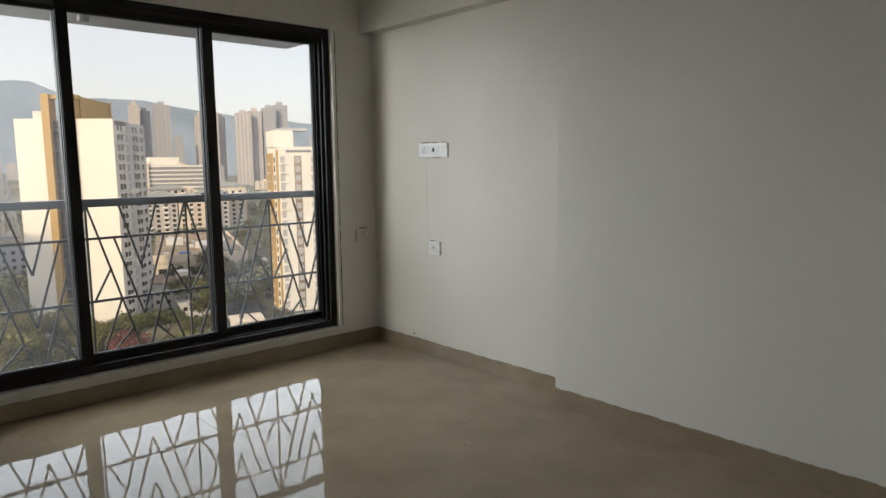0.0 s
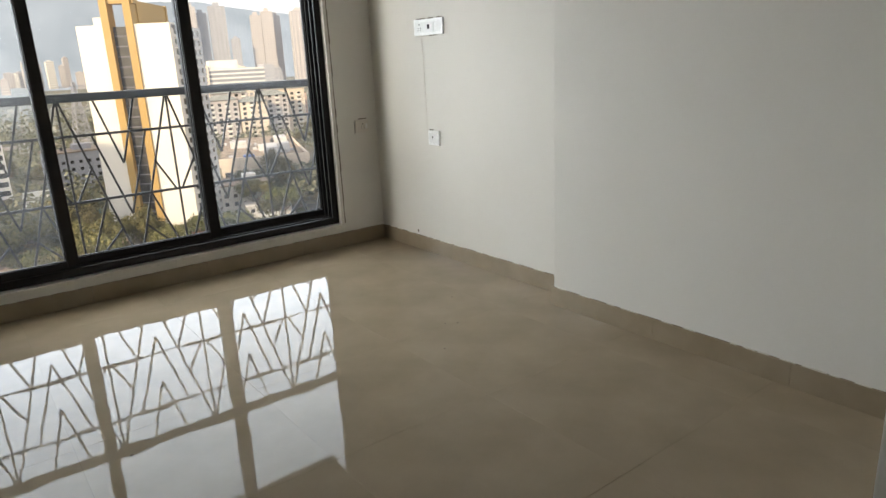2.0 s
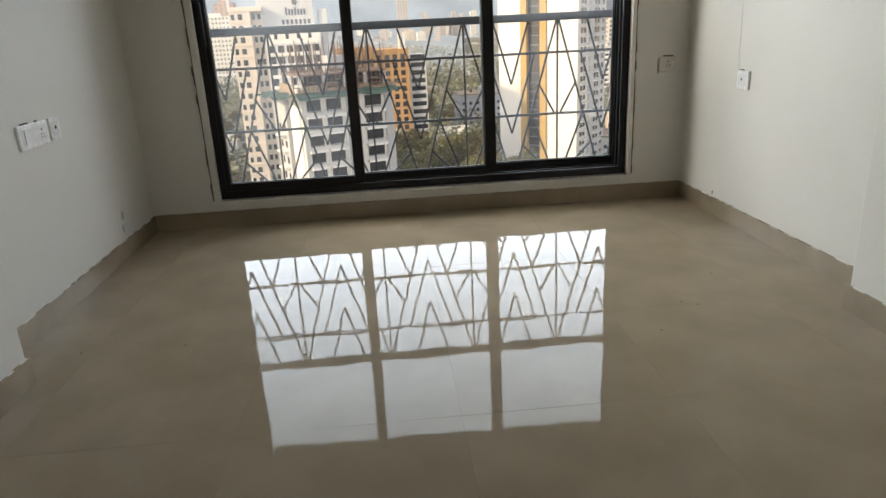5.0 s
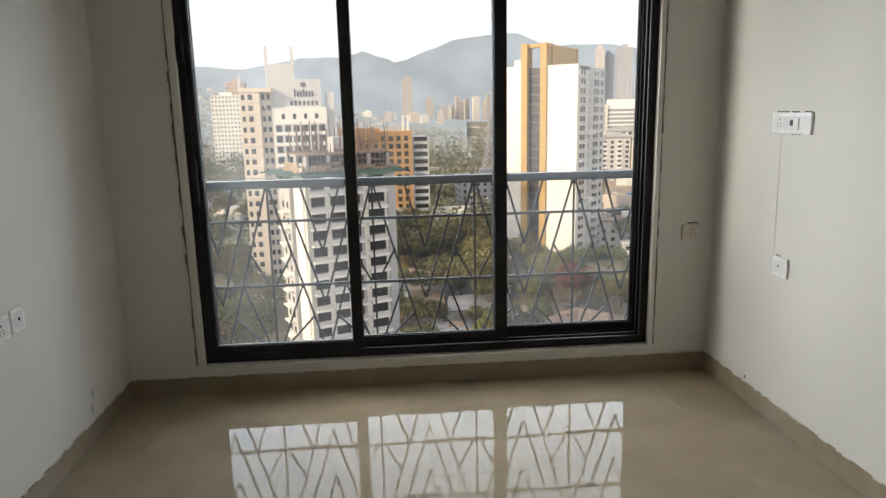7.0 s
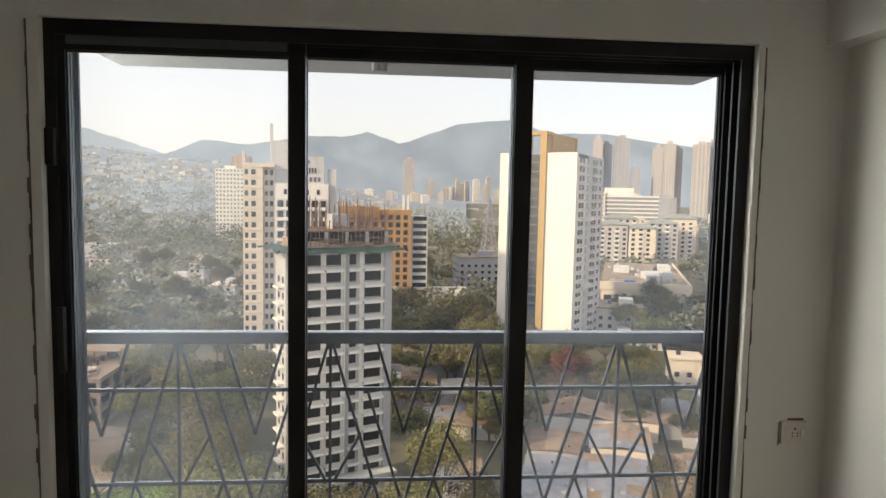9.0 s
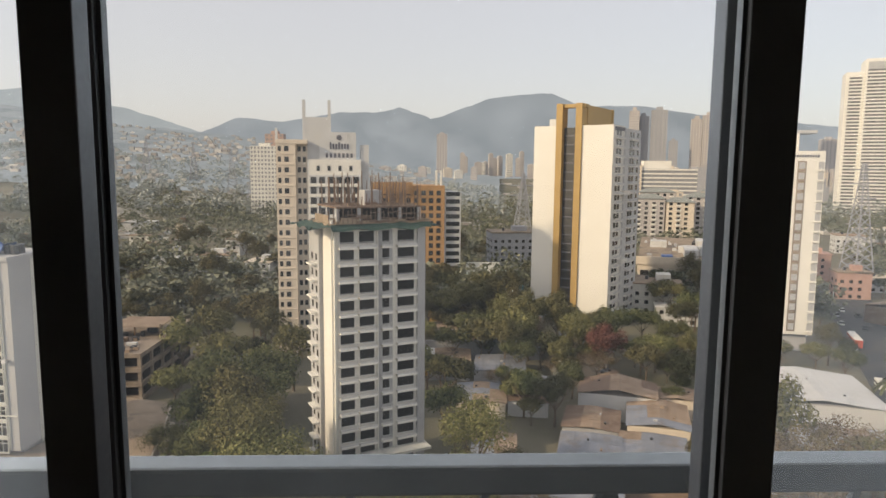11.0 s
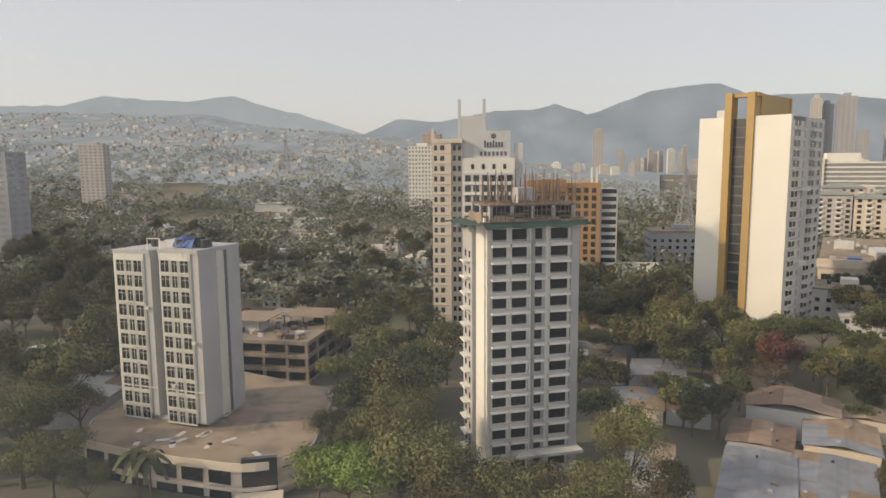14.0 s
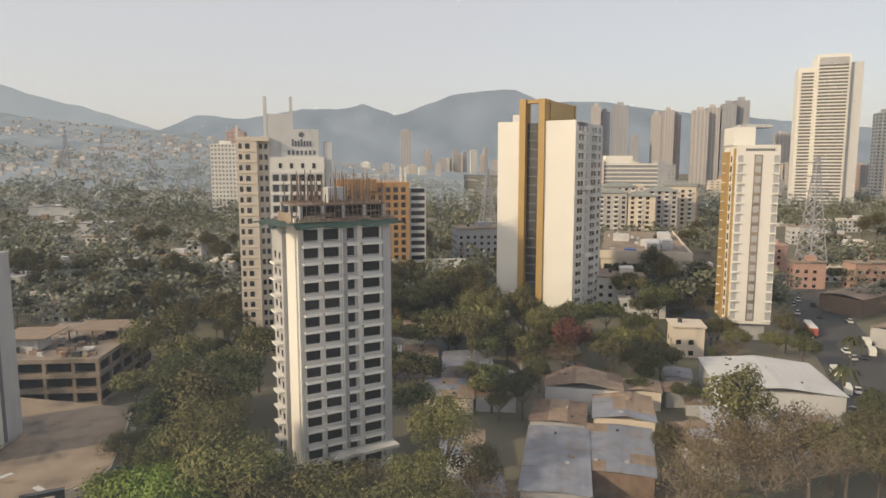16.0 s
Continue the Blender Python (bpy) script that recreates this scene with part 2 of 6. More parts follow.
# skirting, 9 cm high
bm = bmesh.new()
SK = 0.09
skirt = tagged(new("baseboard"), "beige tile skirting along the walls with rough filler", "baseboard", kind="structure")
for x0, x1, y0, y1 in ((W, 0, -0.012, 0), (-0.012, 0, -1.698, -0.012), (-0.142, -0.0, -1.710, -1.698), (-0.142, -0.130, PY, -1.710),
                       (W, W + 0.012, -1.743, -0.012), (W, LCOL + 0.012, -1.755, -1.743), (LCOL, LCOL + 0.012, BACK, -1.755)):
    along_x = (x1 - x0) > (y1 - y0)
    n = max(1, round(max(x1 - x0, y1 - y0) / 0.6))
    for k in range(n):
        a, b = k / n, (k + 1) / n
        g = 0.0006
        if along_x:
            part("skirting_tile", box(x0 + (x1 - x0) * a + g, x0 + (x1 - x0) * b - g, y0, y1, 0, SK, 0.0015), M_SKIRT, skirt)
        else:
            part("skirting_tile", box(x0, x1, y0 + (y1 - y0) * a + g, y0 + (y1 - y0) * b - g, 0, SK, 0.0015), M_SKIRT, skirt)
# rough filler along the skirting's top edge
bm = bmesh.new()
rnd = random.Random(4)
for a, b in (((-0.007, -1.69), (-0.007, -0.02)), ((-0.136, PY), (-0.136, -1.70)), ((W + 0.007, -1.745), (W + 0.007, -0.02)), ((LCOL + 0.007, BACK), (LCOL + 0.007, -1.755)), ((W, -0.007), (0, -0.007))):
    a, b = Vector((*a, 0)), Vector((*b, 0))
    n = int((b - a).length / 0.05)
    for k in range(n):
        if rnd.random() < 0.55:
            p = a.lerp(b, (k + rnd.random()) / n)
            w, h = rnd.uniform(0.008, 0.03), rnd.uniform(0.0006, 0.0025)
            bx(bm, p.x - (w if a.x != b.x else 0.004), p.x + (w if a.x != b.x else 0.004), p.y - (w if a.x == b.x else 0.004), p.y + (w if a.x == b.x else 0.004), SK, SK + h)
part("filler", bm, M_SEAL, skirt, "pale crumbly filler")["kind"] = "stuff"

# ---- window ----
window = tagged(new("window_1"), "three-panel sliding window in dark grey aluminium with dusty glass", "window", kind="structure")
FX0, FX1, FZ0, FZ1 = -2.672, -0.325, 0.15, 2.122
for nm, b in (("trim_left", (OX0, FX0, -0.004, 0.05, OZ0 + 0.022, OZ1)), ("trim_right", (FX1, OX1, -0.004, 0.05, OZ0 + 0.022, OZ1)), ("sill", (OX0 - 0.004, OX1 + 0.004, -0.010, 0.23, OZ0, OZ0 + 0.022))):
    part("window_sill" if nm == "sill" else "trim", box(*b, 0.002), M_MARBLE if nm == "sill" else M_WALL, window)
bm = bmesh.new()
gap_rnd = random.Random(12)
for k in range(40):
    z0, z1 = 0.15 + k * 0.049, 0.15 + (k + 1) * 0.049
    a, b = gap_rnd.uniform(0.004, 0.013), gap_rnd.uniform(0.004, 0.010)
    bx(bm, OX0 - a, OX0 - 0.0005, -0.0045, 0.002, z0, z1)
    bx(bm, OX1 + 0.0005, OX1 + b, -0.0045, 0.002, z0, z1)
part("marble_strip", box(FX1 + 0.001, FX1 + 0.022, -0.008, -0.004, OZ0 + 0.03, 1.975, 0.001), M_MARBLE, window, "white marble edging strip")
part("gap", bm, M_CRACK, window, "dark shrinkage gap beside the trim")
# outer frame with three tracks
bm = bmesh.new()
D0, D1 = 0.028, 0.205
bx(bm, FX0, FX0 + 0.020, D0, D1, FZ0, FZ1)
bx(bm, FX1 - 0.020, FX1, D0, D1, FZ0, FZ1)
bx(bm, FX0 + 0.02, FX1 - 0.02, D0, D1, FZ1 - 0.022, FZ1)
bx(bm, FX0 + 0.02, FX1 - 0.02, D0, D1, FZ0, FZ0 + 0.018)
for y in (0.028, 0.082, 0.136, 0.190):
    bx(bm, FX0 + 0.02, FX1 - 0.02, y, y + 0.012, FZ0 + 0.018, FZ0 + 0.042)
    bx(bm, FX0 + 0.02, FX1 - 0.02, y, y + 0.012, FZ1 - 0.048, FZ1 - 0.022)
    bx(bm, FX1 - 0.042, FX1 - 0.02, y, y + 0.012, FZ0 + 0.018, FZ1 - 0.022)
    bx(bm, FX0 + 0.02, FX0 + 0.034, y, y + 0.012, FZ0 + 0.018, FZ1 - 0.022)
part("window_frame", bm, M_ALU, window)


def sash(x0, x1, y, left, right, bottom=0.060, top=0.055, glass=M_GLASS):
    """One sliding panel: stiles, rails, gasket and its glass."""
    z0, z1 = FZ0 + 0.021, FZ1 - 0.025
    t = 0.034
    s = part("sash", box(x0, x0 + left, y, y + t, z0, z1, 0.002), M_ALU, window)
    part("stile", box(x1 - right, x1, y, y + t, z0, z1, 0.002), M_ALU, s)
    part("rail", box(x0 + left, x1 - right, y, y + t, z0, z0 + bottom, 0.002), M_ALU, s)
    part("rail", box(x0 + left, x1 - right, y, y + t, z1 - top, z1, 0.002), M_ALU, s)
    gx0, gx1, gz0, gz1 = x0 + left, x1 - right, z0 + bottom, z1 - top
    bm = bmesh.new()
    g = 0.005
    for q in ((gx0, gx0 + g, gz0, gz1), (gx1 - g, gx1, gz0, gz1), (gx0 + g, gx1 - g, gz0, gz0 + g), (gx0 + g, gx1 - g, gz1 - g, gz1)):
        bx(bm, q[0], q[1], y + 0.010, y + 0.024, q[2], q[3])
    part("gasket", bm, M_RUBBER, s)
    gl = part("pane", box(gx0 - 0.004, gx1 + 0.004, y + 0.0145, y + 0.0195, gz0 - 0.004, gz1 + 0.004), glass, s, "dusty clear glass")
    gl.visible_shadow = False
    return s


left_sash = sash(-2.655, -1.856, 0.043, 0.040, 0.054, top=0.068)
mid_sash = sash(-1.915, -1.080, 0.097, 0.054, 0.062, glass=M_CLEAN)
right_sash = sash(-1.145, -0.350, 0.151, 0.066, 0.026)
bm = box(-2.652, -2.630, 0.018, 0.043, 0.98, 1.20, 0.004)
part("handle", bm, M_RUBBER, left_sash, "black plastic pull handle")
# strip in a lighter blue-grey along the left sash's top rail
part("rail_face", box(-2.61, -1.915, 0.0405, 0.044, FZ1 - 0.075, FZ1 - 0.036, 0.001), M_RAILFACE, left_sash, "lighter blue-grey strip on the top rail")
part("latch", box(-2.672, -2.640, 0.012, 0.043, 1.66, 1.78, 0.006), M_ALU, left_sash, "dark latch housing")

# ---- balcony railing outside the glass ----
RY = 0.27 - 0.06
railing = tagged(new("railing"), "grey steel safety railing with zigzag bars outside the window", "railing")
part("top_rail", box(-3.2, 0.15, RY + 0.035, RY + 0.085, 1.026, 1.070, 0.006), M_RAIL, railing)
RY = RY + 0.06
for z in (0.848, 0.491, 0.116):
    part("cross_rail", box(-3.2, 0.15, RY - 0.006, RY + 0.006, z - 0.007, z + 0.007), M_RAIL, railing)
PITCH = 0.557
HP = PITCH / 2
stroke = [((0, 0.13), (0, 1.04)), ((-0.008, 1.04), (-HP + 0.012, 0.14)), ((0.008, 1.04), (HP - 0.012, 0.14)),
          ((-HP, 0.690), (-HP + 0.102, 1.04)), ((-HP, 0.690), (-HP - 0.102, 1.04)), ((-HP, 0.400), (-0.138, 0.862)), ((-HP, 0.400), (-PITCH + 0.138, 0.862)),
          ((-0.02, 0.512), (-0.115, 0.690)), ((0.02, 0.512), (0.115, 0.690)), ((-0.160, 0.505), (-0.028, 0.15)), ((0.160, 0.505), (0.028, 0.15)),
          ((-0.215, 0.325), (-0.05, 0.15)), ((0.215, 0.325), (0.05, 0.15))]
shared = []
for i, (a, b) in enumerate(stroke):
    shared.append(mesh_of("bar", bar(bmesh.new(), (a[0], 0, a[1]), (b[0], 0, b[1]), 0.0105, 0.010), M_RAIL))
for k in range(-1, 6):
    for me in shared:
        ob = part("bar", me, M_RAIL, railing)
        ob.location = (-2.345 + PITCH * k, RY + 0.0005 * (shared.index(me) % 3), -0.014)
        if ob.location.x + max(v.co.x for v in me.vertices) > 0.15 or ob.location.x + min(v.co.x for v in me.vertices) < -3.2:
            bpy.data.objects.remove(ob)
# slab over the window, and the balcony slab that the railing stands on
overhang = tagged(new("overhang"), "weathered grey concrete slab over the window", "overhang", kind="structure")
part("slab", box(-2.78, -0.11, 0.23, 0.95, 2.137, 2.29, 0.006), M_LEDGE, overhang)
part("spot_fitting", tube(bmesh.new(), (-1.62, 0.66, 2.137), (-1.62, 0.66, 2.10), 0.035, 0.03, 16), M_LEDGE, overhang, "small grey lamp fitting")
setting("facade", box(-6, 3, -0.2, 0.0, -20, -0.151), M_LEDGE, "painted outer wall below the room")
setting("ledge", box(-3.3, 0.25, 0.23, 0.42, -0.1, 0.10, 0.006), M_LEDGE, "narrow concrete ledge under the railing")

# ---- switch plates and sockets ----
M_PAINTED = surface("overpainted_plate", (0.60, 0.555, 0.49), (0.66, 0.61, 0.54), rough=0.5, bump=0.0)
M_KEY = surface("white_rocker", (0.74, 0.74, 0.72), (0.80, 0.80, 0.78), rough=0.25, bump=0.0)


def holes(parent, x, z, s=1.0):
    """The pin holes of one socket."""
    for dx, dz, r in ((0, 0.014, 0.0042), (-0.0095, -0.002, 0.003), (0.0095, -0.002, 0.003), (-0.0095, -0.013, 0.003), (0.0095, -0.013, 0.003)):
        part("pin_hole", tube(bmesh.new(), (x + dx * s, -0.0128, z + dz * s), (x + dx * s, -0.0105, z + dz * s), r * s, r * s, 8), M_HOLE, parent)


def rocker(parent, x, z, w, h, tilt):
    bm = bmesh.new()
    a, b = (0.0035, 0.0005) if tilt > 0 else (0.0005, 0.0035)
    v = [bm.verts.new(p) for p in ((x - w / 2, -0.011, z - h / 2), (x + w / 2, -0.011, z - h / 2), (x + w / 2, -0.011, z + h / 2), (x - w / 2, -0.011, z + h / 2),
                                   (x - w / 2, -0.012 - a, z - h / 2), (x + w / 2, -0.012 - b, z - h / 2), (x + w / 2, -0.012 - b, z + h / 2), (x - w / 2, -0.012 - a, z + h / 2))]
    for f in ((4, 5, 6, 7), (0, 1, 5, 4), (1, 2, 6, 5), (2, 3, 7, 6), (3, 0, 4, 7)):
        bm.faces.new([v[k] for k in f])
    part("rocker_switch", bm, M_KEY, parent)


def plate(name, m, w, h, label, category, mat=None, chips=((-0.3, 0.5, 0.12), (0.35, 0.5, 0.1))):
    """A plate in its own frame: x along the wall, -y into the room, z up."""
    t = empty(name, m, label, category)
    part("cover", box(-w / 2, w / 2, -0.011, 0.001, -h / 2, h / 2, 0.0035), mat or M_PLATE, t)
    part("inner_frame", box(-w / 2 + 0.014, w / 2 - 0.014, -0.0125, -0.010, -h / 2 + 0.016, h / 2 - 0.016, 0.001), mat or M_KEY, t)
    for cx, cz, cw in chips:
        part("plaster_chip", box((cx - cw) * w, (cx + cw) * w, -0.0015, 0.001, cz * h - 0.001, cz * h + (0.006 if cz > 0 else 0.003)), M_CRACK, t, "dark gap where plaster broke away")
    return t


# right wall faces -x: plate x axis runs towards the window
right = lambda y, z: pose(0, y, z, 0, 0, -90)
left = lambda y, z: pose(W, y, z, 0, 0, 90)
p = plate("switch_board", right(-0.635, 1.330), 0.270, 0.088, "white six-module switch plate with socket and two switches", "switch", chips=((-0.28, 0.5, 0.16), (0.05, 0.5, 0.1), (0.36, 0.5, 0.09), (0.1, -0.53, 0.12)))
holes(p, -0.078, 0.0, 1.1)
rocker(p, -0.034, 0, 0.020, 0.044, 1)
part("data_jack", box(-0.004, 0.018, -0.0135, -0.011, -0.010, 0.014, 0.001), M_HOLE, p, "dark data jack")
rocker(p, 0.050, 0, 0.022, 0.048, -1)
rocker(p, 0.080, 0, 0.022, 0.048, 1)
p = plate("aerial_socket", right(-0.637, 0.712), 0.104, 0.086, "white blank plate with one small aerial socket", "socket", chips=((-0.25, 0.5, 0.18),))
part("aerial_hole", tube(bmesh.new(), (-0.004, -0.0135, 0.004), (-0.004, -0.011, 0.004), 0.006, 0.006, 12), M_HOLE, p)
p = plate("wall_socket", pose(-0.118, 0, 0.762, 0, 0, 0), 0.094, 0.080, "overpainted cream socket plate beside the window", "socket", M_PAINTED, chips=((0.1, 0.54, 0.32),))
holes(p, 0.004, 0, 1.0)
rocker(p, 0.032, 0, 0.014, 0.03, 1)
part("plaster_gap", box(-0.052, -0.049, -0.0015, 0.001, -0.05, 0.035), M_CRACK, p, "dark gap in the plaster")
p = plate("double_socket", left(-1.026, 1.332), 0.128, 0.088, "white plate with two sockets side by side", "socket", chips=((-0.4, 0.5, 0.09), (0.0, -0.54, 0.16)))
holes(p, -0.026, 0, 1.1)
holes(p, 0.026, 0, 1.1)
p = plate("switch_board", left(-1.094, 0.704), 0.222, 0.090, "white switch plate with wide rockers and a socket", "switch", chips=((-0.2, 0.5, 0.14), (0.2, 0.5, 0.06)))
rocker(p, -0.058, 0, 0.040, 0.052, 1)
rocker(p, -0.012, 0, 0.040, 0.052, -1)
holes(p, 0.056, 0, 1.1)
p = plate("aerial_socket", left(-0.924, 0.707), 0.082, 0.088, "narrow white plate with one aerial socket", "socket", chips=())
part("aerial_hole", tube(bmesh.new(), (0.0, -0.0135, 0.004), (0.0, -0.011, 0.004), 0.007, 0.007, 12), M_HOLE, p)

# hairline crack under the switch board, patches and plugs on the walls
M_PATCH = surface("grey_filler_patch", (0.36, 0.35, 0.32), (0.46, 0.44, 0.40), scale=14, rough=0.9)
M_HAIR = surface("hairline_crack", (0.54, 0.48, 0.41), (0.62, 0.56, 0.48), scale=20, rough=0.9)
bm = bmesh.new()
rc = random.Random(2)
prev = Vector((-0.0008, -0.560, 1.278))
for k in range(14):
    cur = Vector((-0.0008, -0.560 - 0.001 * k + rc.uniform(-0.0015, 0.0015), 1.278 - 0.04 * (k + 1)))
    bar(bm, prev, cur, 0.0012, 0.0008)
    prev = cur
tagged(part("wall_crack", bm, M_HAIR), "fine vertical crack in cream plaster below a switch plate", "crack")


def blob(name, y, z, ry, rz, x, out, seed, mat, label):
    rq = random.Random(seed)
    bm = bmesh.new()
    ring, inner = [], []
    for k in range(18):
        a = k / 18 * 6.283
        s = rq.uniform(0.75, 1.15)
        ring.append(bm.verts.new((x, y + math.cos(a) * ry * s, z + math.sin(a) * rz * s)))
        inner.append(bm.verts.new((x + out * 0.0016, y + math.cos(a) * ry * s * 0.8, z + math.sin(a) * rz * s * 0.8)))
    for k in range(18):
        bm.faces.new((ring[k], ring[(k + 1) % 18], inner[(k + 1) % 18], inner[k]))
    bm.faces.new(inner)
    return tagged(part(name, bm, mat), label, "patch")


blob("filler_patch", -0.426, 0.208, 0.020, 0.026, W, 1, 3, M_PATCH, "small grey filler patch on the cream wall")
blob("filler_patch", -0.444, 0.145, 0.012, 0.022, W, 1, 5, M_PATCH, "faint grey smear above the skirting")
blob("filler_patch", -0.412, 0.112, 0.007, 0.010, 0.0, -1, 6, M_CRACK, "dark plug hole above the skirting")
rs = random.Random(17)
for x, y in ((-3.02, -0.964), (-2.473, -1.562), (-2.829, -1.558), (-0.613, -1.573), (-0.827, -1.755), (-0.422, -1.286), (-2.039, -1.712), (-0.66, -1.54)):
    bm = bmesh.new()
    n = 6
    lo = [bm.verts.new((math.cos(k) * rs.uniform(0.003, 0.008), math.sin(k) * rs.uniform(0.003, 0.006), 0.0)) for k in range(n)]
    top = bm.verts.new((0, 0, 0.003))
    for k in range(n):
        bm.faces.new((lo[k], lo[(k + 1) % n], top))
    c = tagged(part("plaster_crumb", bm, M_CRACK), "tiny dark crumb lying on the tiles", "debris", "crumbs on the floor")
    c.location = (x, y, 0.0006)
# ---- city materials ----
M_GROUND = surface("dusty_ground", (0.185, 0.165, 0.12), (0.115, 0.115, 0.075), scale=0.03, rough=0.95, fine=0.5, bump=0.0, dirt=(0.09, 0.10, 0.055), dirt_at=0.52)
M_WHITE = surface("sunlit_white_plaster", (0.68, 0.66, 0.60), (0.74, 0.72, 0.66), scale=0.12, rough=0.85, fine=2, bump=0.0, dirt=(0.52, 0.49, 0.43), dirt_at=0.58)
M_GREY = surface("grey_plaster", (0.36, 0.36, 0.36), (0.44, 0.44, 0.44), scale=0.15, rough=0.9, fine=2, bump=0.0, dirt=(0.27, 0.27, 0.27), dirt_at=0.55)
M_PALE = surface("pale_grey_plaster", (0.50, 0.50, 0.49), (0.58, 0.58, 0.57), scale=0.2, rough=0.9, fine=2, bump=0.0, dirt=(0.36, 0.36, 0.35), dirt_at=0.57)
M_STAINED = surface("stained_white_plaster", (0.52, 0.52, 0.47), (0.62, 0.61, 0.55), scale=0.35, rough=0.9, fine=3, bump=0.0, dirt=(0.21, 0.20, 0.18), dirt_at=0.53)
M_BEIGE = surface("beige_plaster", (0.60, 0.525, 0.425), (0.66, 0.58, 0.475), scale=0.2, rough=0.9, fine=2, bump=0.0, dirt=(0.38, 0.33, 0.27))
M_YELLOW = surface("ochre_yellow_cladding", (0.36, 0.235, 0.075), (0.41, 0.27, 0.09), scale=0.2, rough=0.6, fine=2, bump=0.0)
M_ORANGE = surface("orange_plaster", (0.40, 0.23, 0.10), (0.45, 0.27, 0.12), scale=0.2, rough=0.8, fine=2, bump=0.0)
M_DARKGLASS = surface("dark_window_glass", (0.018, 0.02, 0.022), (0.05, 0.05, 0.05), scale=0.5, rough=0.15, fine=1, bump=0.0, random_shade=0.6)
# near-black on solid panels paints the shade inside unglazed openings
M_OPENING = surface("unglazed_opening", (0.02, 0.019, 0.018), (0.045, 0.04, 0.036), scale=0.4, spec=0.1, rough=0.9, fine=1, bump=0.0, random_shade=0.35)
M_STEEL = surface("thin_grey_steel", (0.18, 0.18, 0.18), (0.26, 0.26, 0.26), scale=0.5, rough=0.6)
M_RUST = surface("rusty_brown_metal", (0.15, 0.10, 0.07), (0.23, 0.165, 0.12), scale=0.6, rough=0.85, fine=4, bump=0.0, dirt=(0.09, 0.055, 0.04))
M_SHEET = surface("pale_blue_roof_sheet", (0.185, 0.20, 0.235), (0.26, 0.275, 0.31), scale=0.4, rough=0.6, fine=5, bump=0.0, dirt=(0.21, 0.175, 0.145), dirt_at=0.50, random_shade=0.12)
M_BROWNSHEET = surface("weathered_brown_roof", (0.24, 0.17, 0.115), (0.34, 0.26, 0.19), scale=0.5, rough=0.9, fine=5, bump=0.0, dirt=(0.13, 0.10, 0.08), random_shade=0.2)
M_NET = surface("green_safety_net", (0.03, 0.06, 0.048), (0.055, 0.095, 0.078), scale=0.8, rough=0.9, fine=6, bump=0.0)
M_TARP = surface("blue_tarpaulin", (0.03, 0.07, 0.22), (0.06, 0.12, 0.32), scale=0.5, rough=0.5)
M_TANK = surface("black_plastic_tank", (0.03, 0.03, 0.032), (0.06, 0.06, 0.06), scale=1, rough=0.5)
M_ROOF = surface("grimy_roof_screed", (0.24, 0.185, 0.13), (0.34, 0.27, 0.195), scale=0.18, rough=0.95, fine=1.5, bump=0.0, dirt=(0.09, 0.078, 0.065), dirt_at=0.49)
M_ASPHALT = surface("grey_asphalt", (0.055, 0.054, 0.052), (0.08, 0.078, 0.074), scale=0.1, rough=0.9, fine=2, bump=0.0)
M_BARK = surface("grey_brown_bark", (0.10, 0.075, 0.05), (0.17, 0.13, 0.10), scale=2, rough=0.95, fine=10, bump=0.0)
M_PALEBARK = surface("pale_dry_bark", (0.20, 0.16, 0.115), (0.30, 0.25, 0.19), scale=2, rough=0.95, fine=10, bump=0.0)
M_POOL = surface("turquoise_water", (0.06, 0.22, 0.28), (0.08, 0.27, 0.33), scale=0.3, rough=0.1)
M_PINK = surface("pink_plaster", (0.42, 0.26, 0.21), (0.47, 0.31, 0.25), scale=0.3, rough=0.9)
M_SIGN = surface("dark_grey_sign_paint", (0.10, 0.10, 0.12), (0.14, 0.14, 0.16), rough=0.7)
M_DERELICT = surface("grimy_brown_concrete", (0.22, 0.175, 0.135), (0.32, 0.265, 0.21), scale=0.25, rough=0.95, fine=2, bump=0.0, dirt=(0.12, 0.10, 0.08), dirt_at=0.5)
# dark tone that paints the shade between balcony bands
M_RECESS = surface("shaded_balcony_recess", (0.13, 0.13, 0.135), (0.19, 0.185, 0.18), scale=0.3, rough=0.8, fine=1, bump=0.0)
M_GREENROOF = surface("grey_green_roof", (0.22, 0.235, 0.215), (0.28, 0.295, 0.27), scale=0.3, rough=0.8)


def leaf_material(name, a, b):
    """Leaves that vary from leaf to leaf and from tree to tree."""
    mat, t, p = nodes_of(name)
    geo = t.nodes.new("ShaderNodeNewGeometry")
    info = t.nodes.new("ShaderNodeObjectInfo")
    ramp = t.nodes.new("ShaderNodeValToRGB")
    ramp.color_ramp.elements[0].color, ramp.color_ramp.elements[1].color = (*a, 1), (*b, 1)
    t.links.new(geo.outputs["Random Per Island"], ramp.inputs[0])
    hs = t.nodes.new("ShaderNodeHueSaturation")
    mr = t.nodes.new("ShaderNodeMapRange")
    mr.inputs[3].default_value, mr.inputs[4].default_value = 0.65, 1.3
    t.links.new(info.outputs["Random"], mr.inputs[0])
    t.links.new(mr.outputs[0], hs.inputs["Value"])
    mh = t.nodes.new("ShaderNodeMapRange")
    mh.inputs[3].default_value, mh.inputs[4].default_value = 0.475, 0.515
    t.links.new(info.outputs["Random"], mh.inputs[0])
    t.links.new(mh.outputs[0], hs.inputs["Hue"])
    t.links.new(ramp.outputs[0], hs.inputs["Color"])
    t.links.new(hs.outputs[0], p.inputs["Base Color"])
    p.inputs["Roughness"].default_value = 0.65
    p.inputs["Specular IOR Level"].default_value = 0.25
    return mat


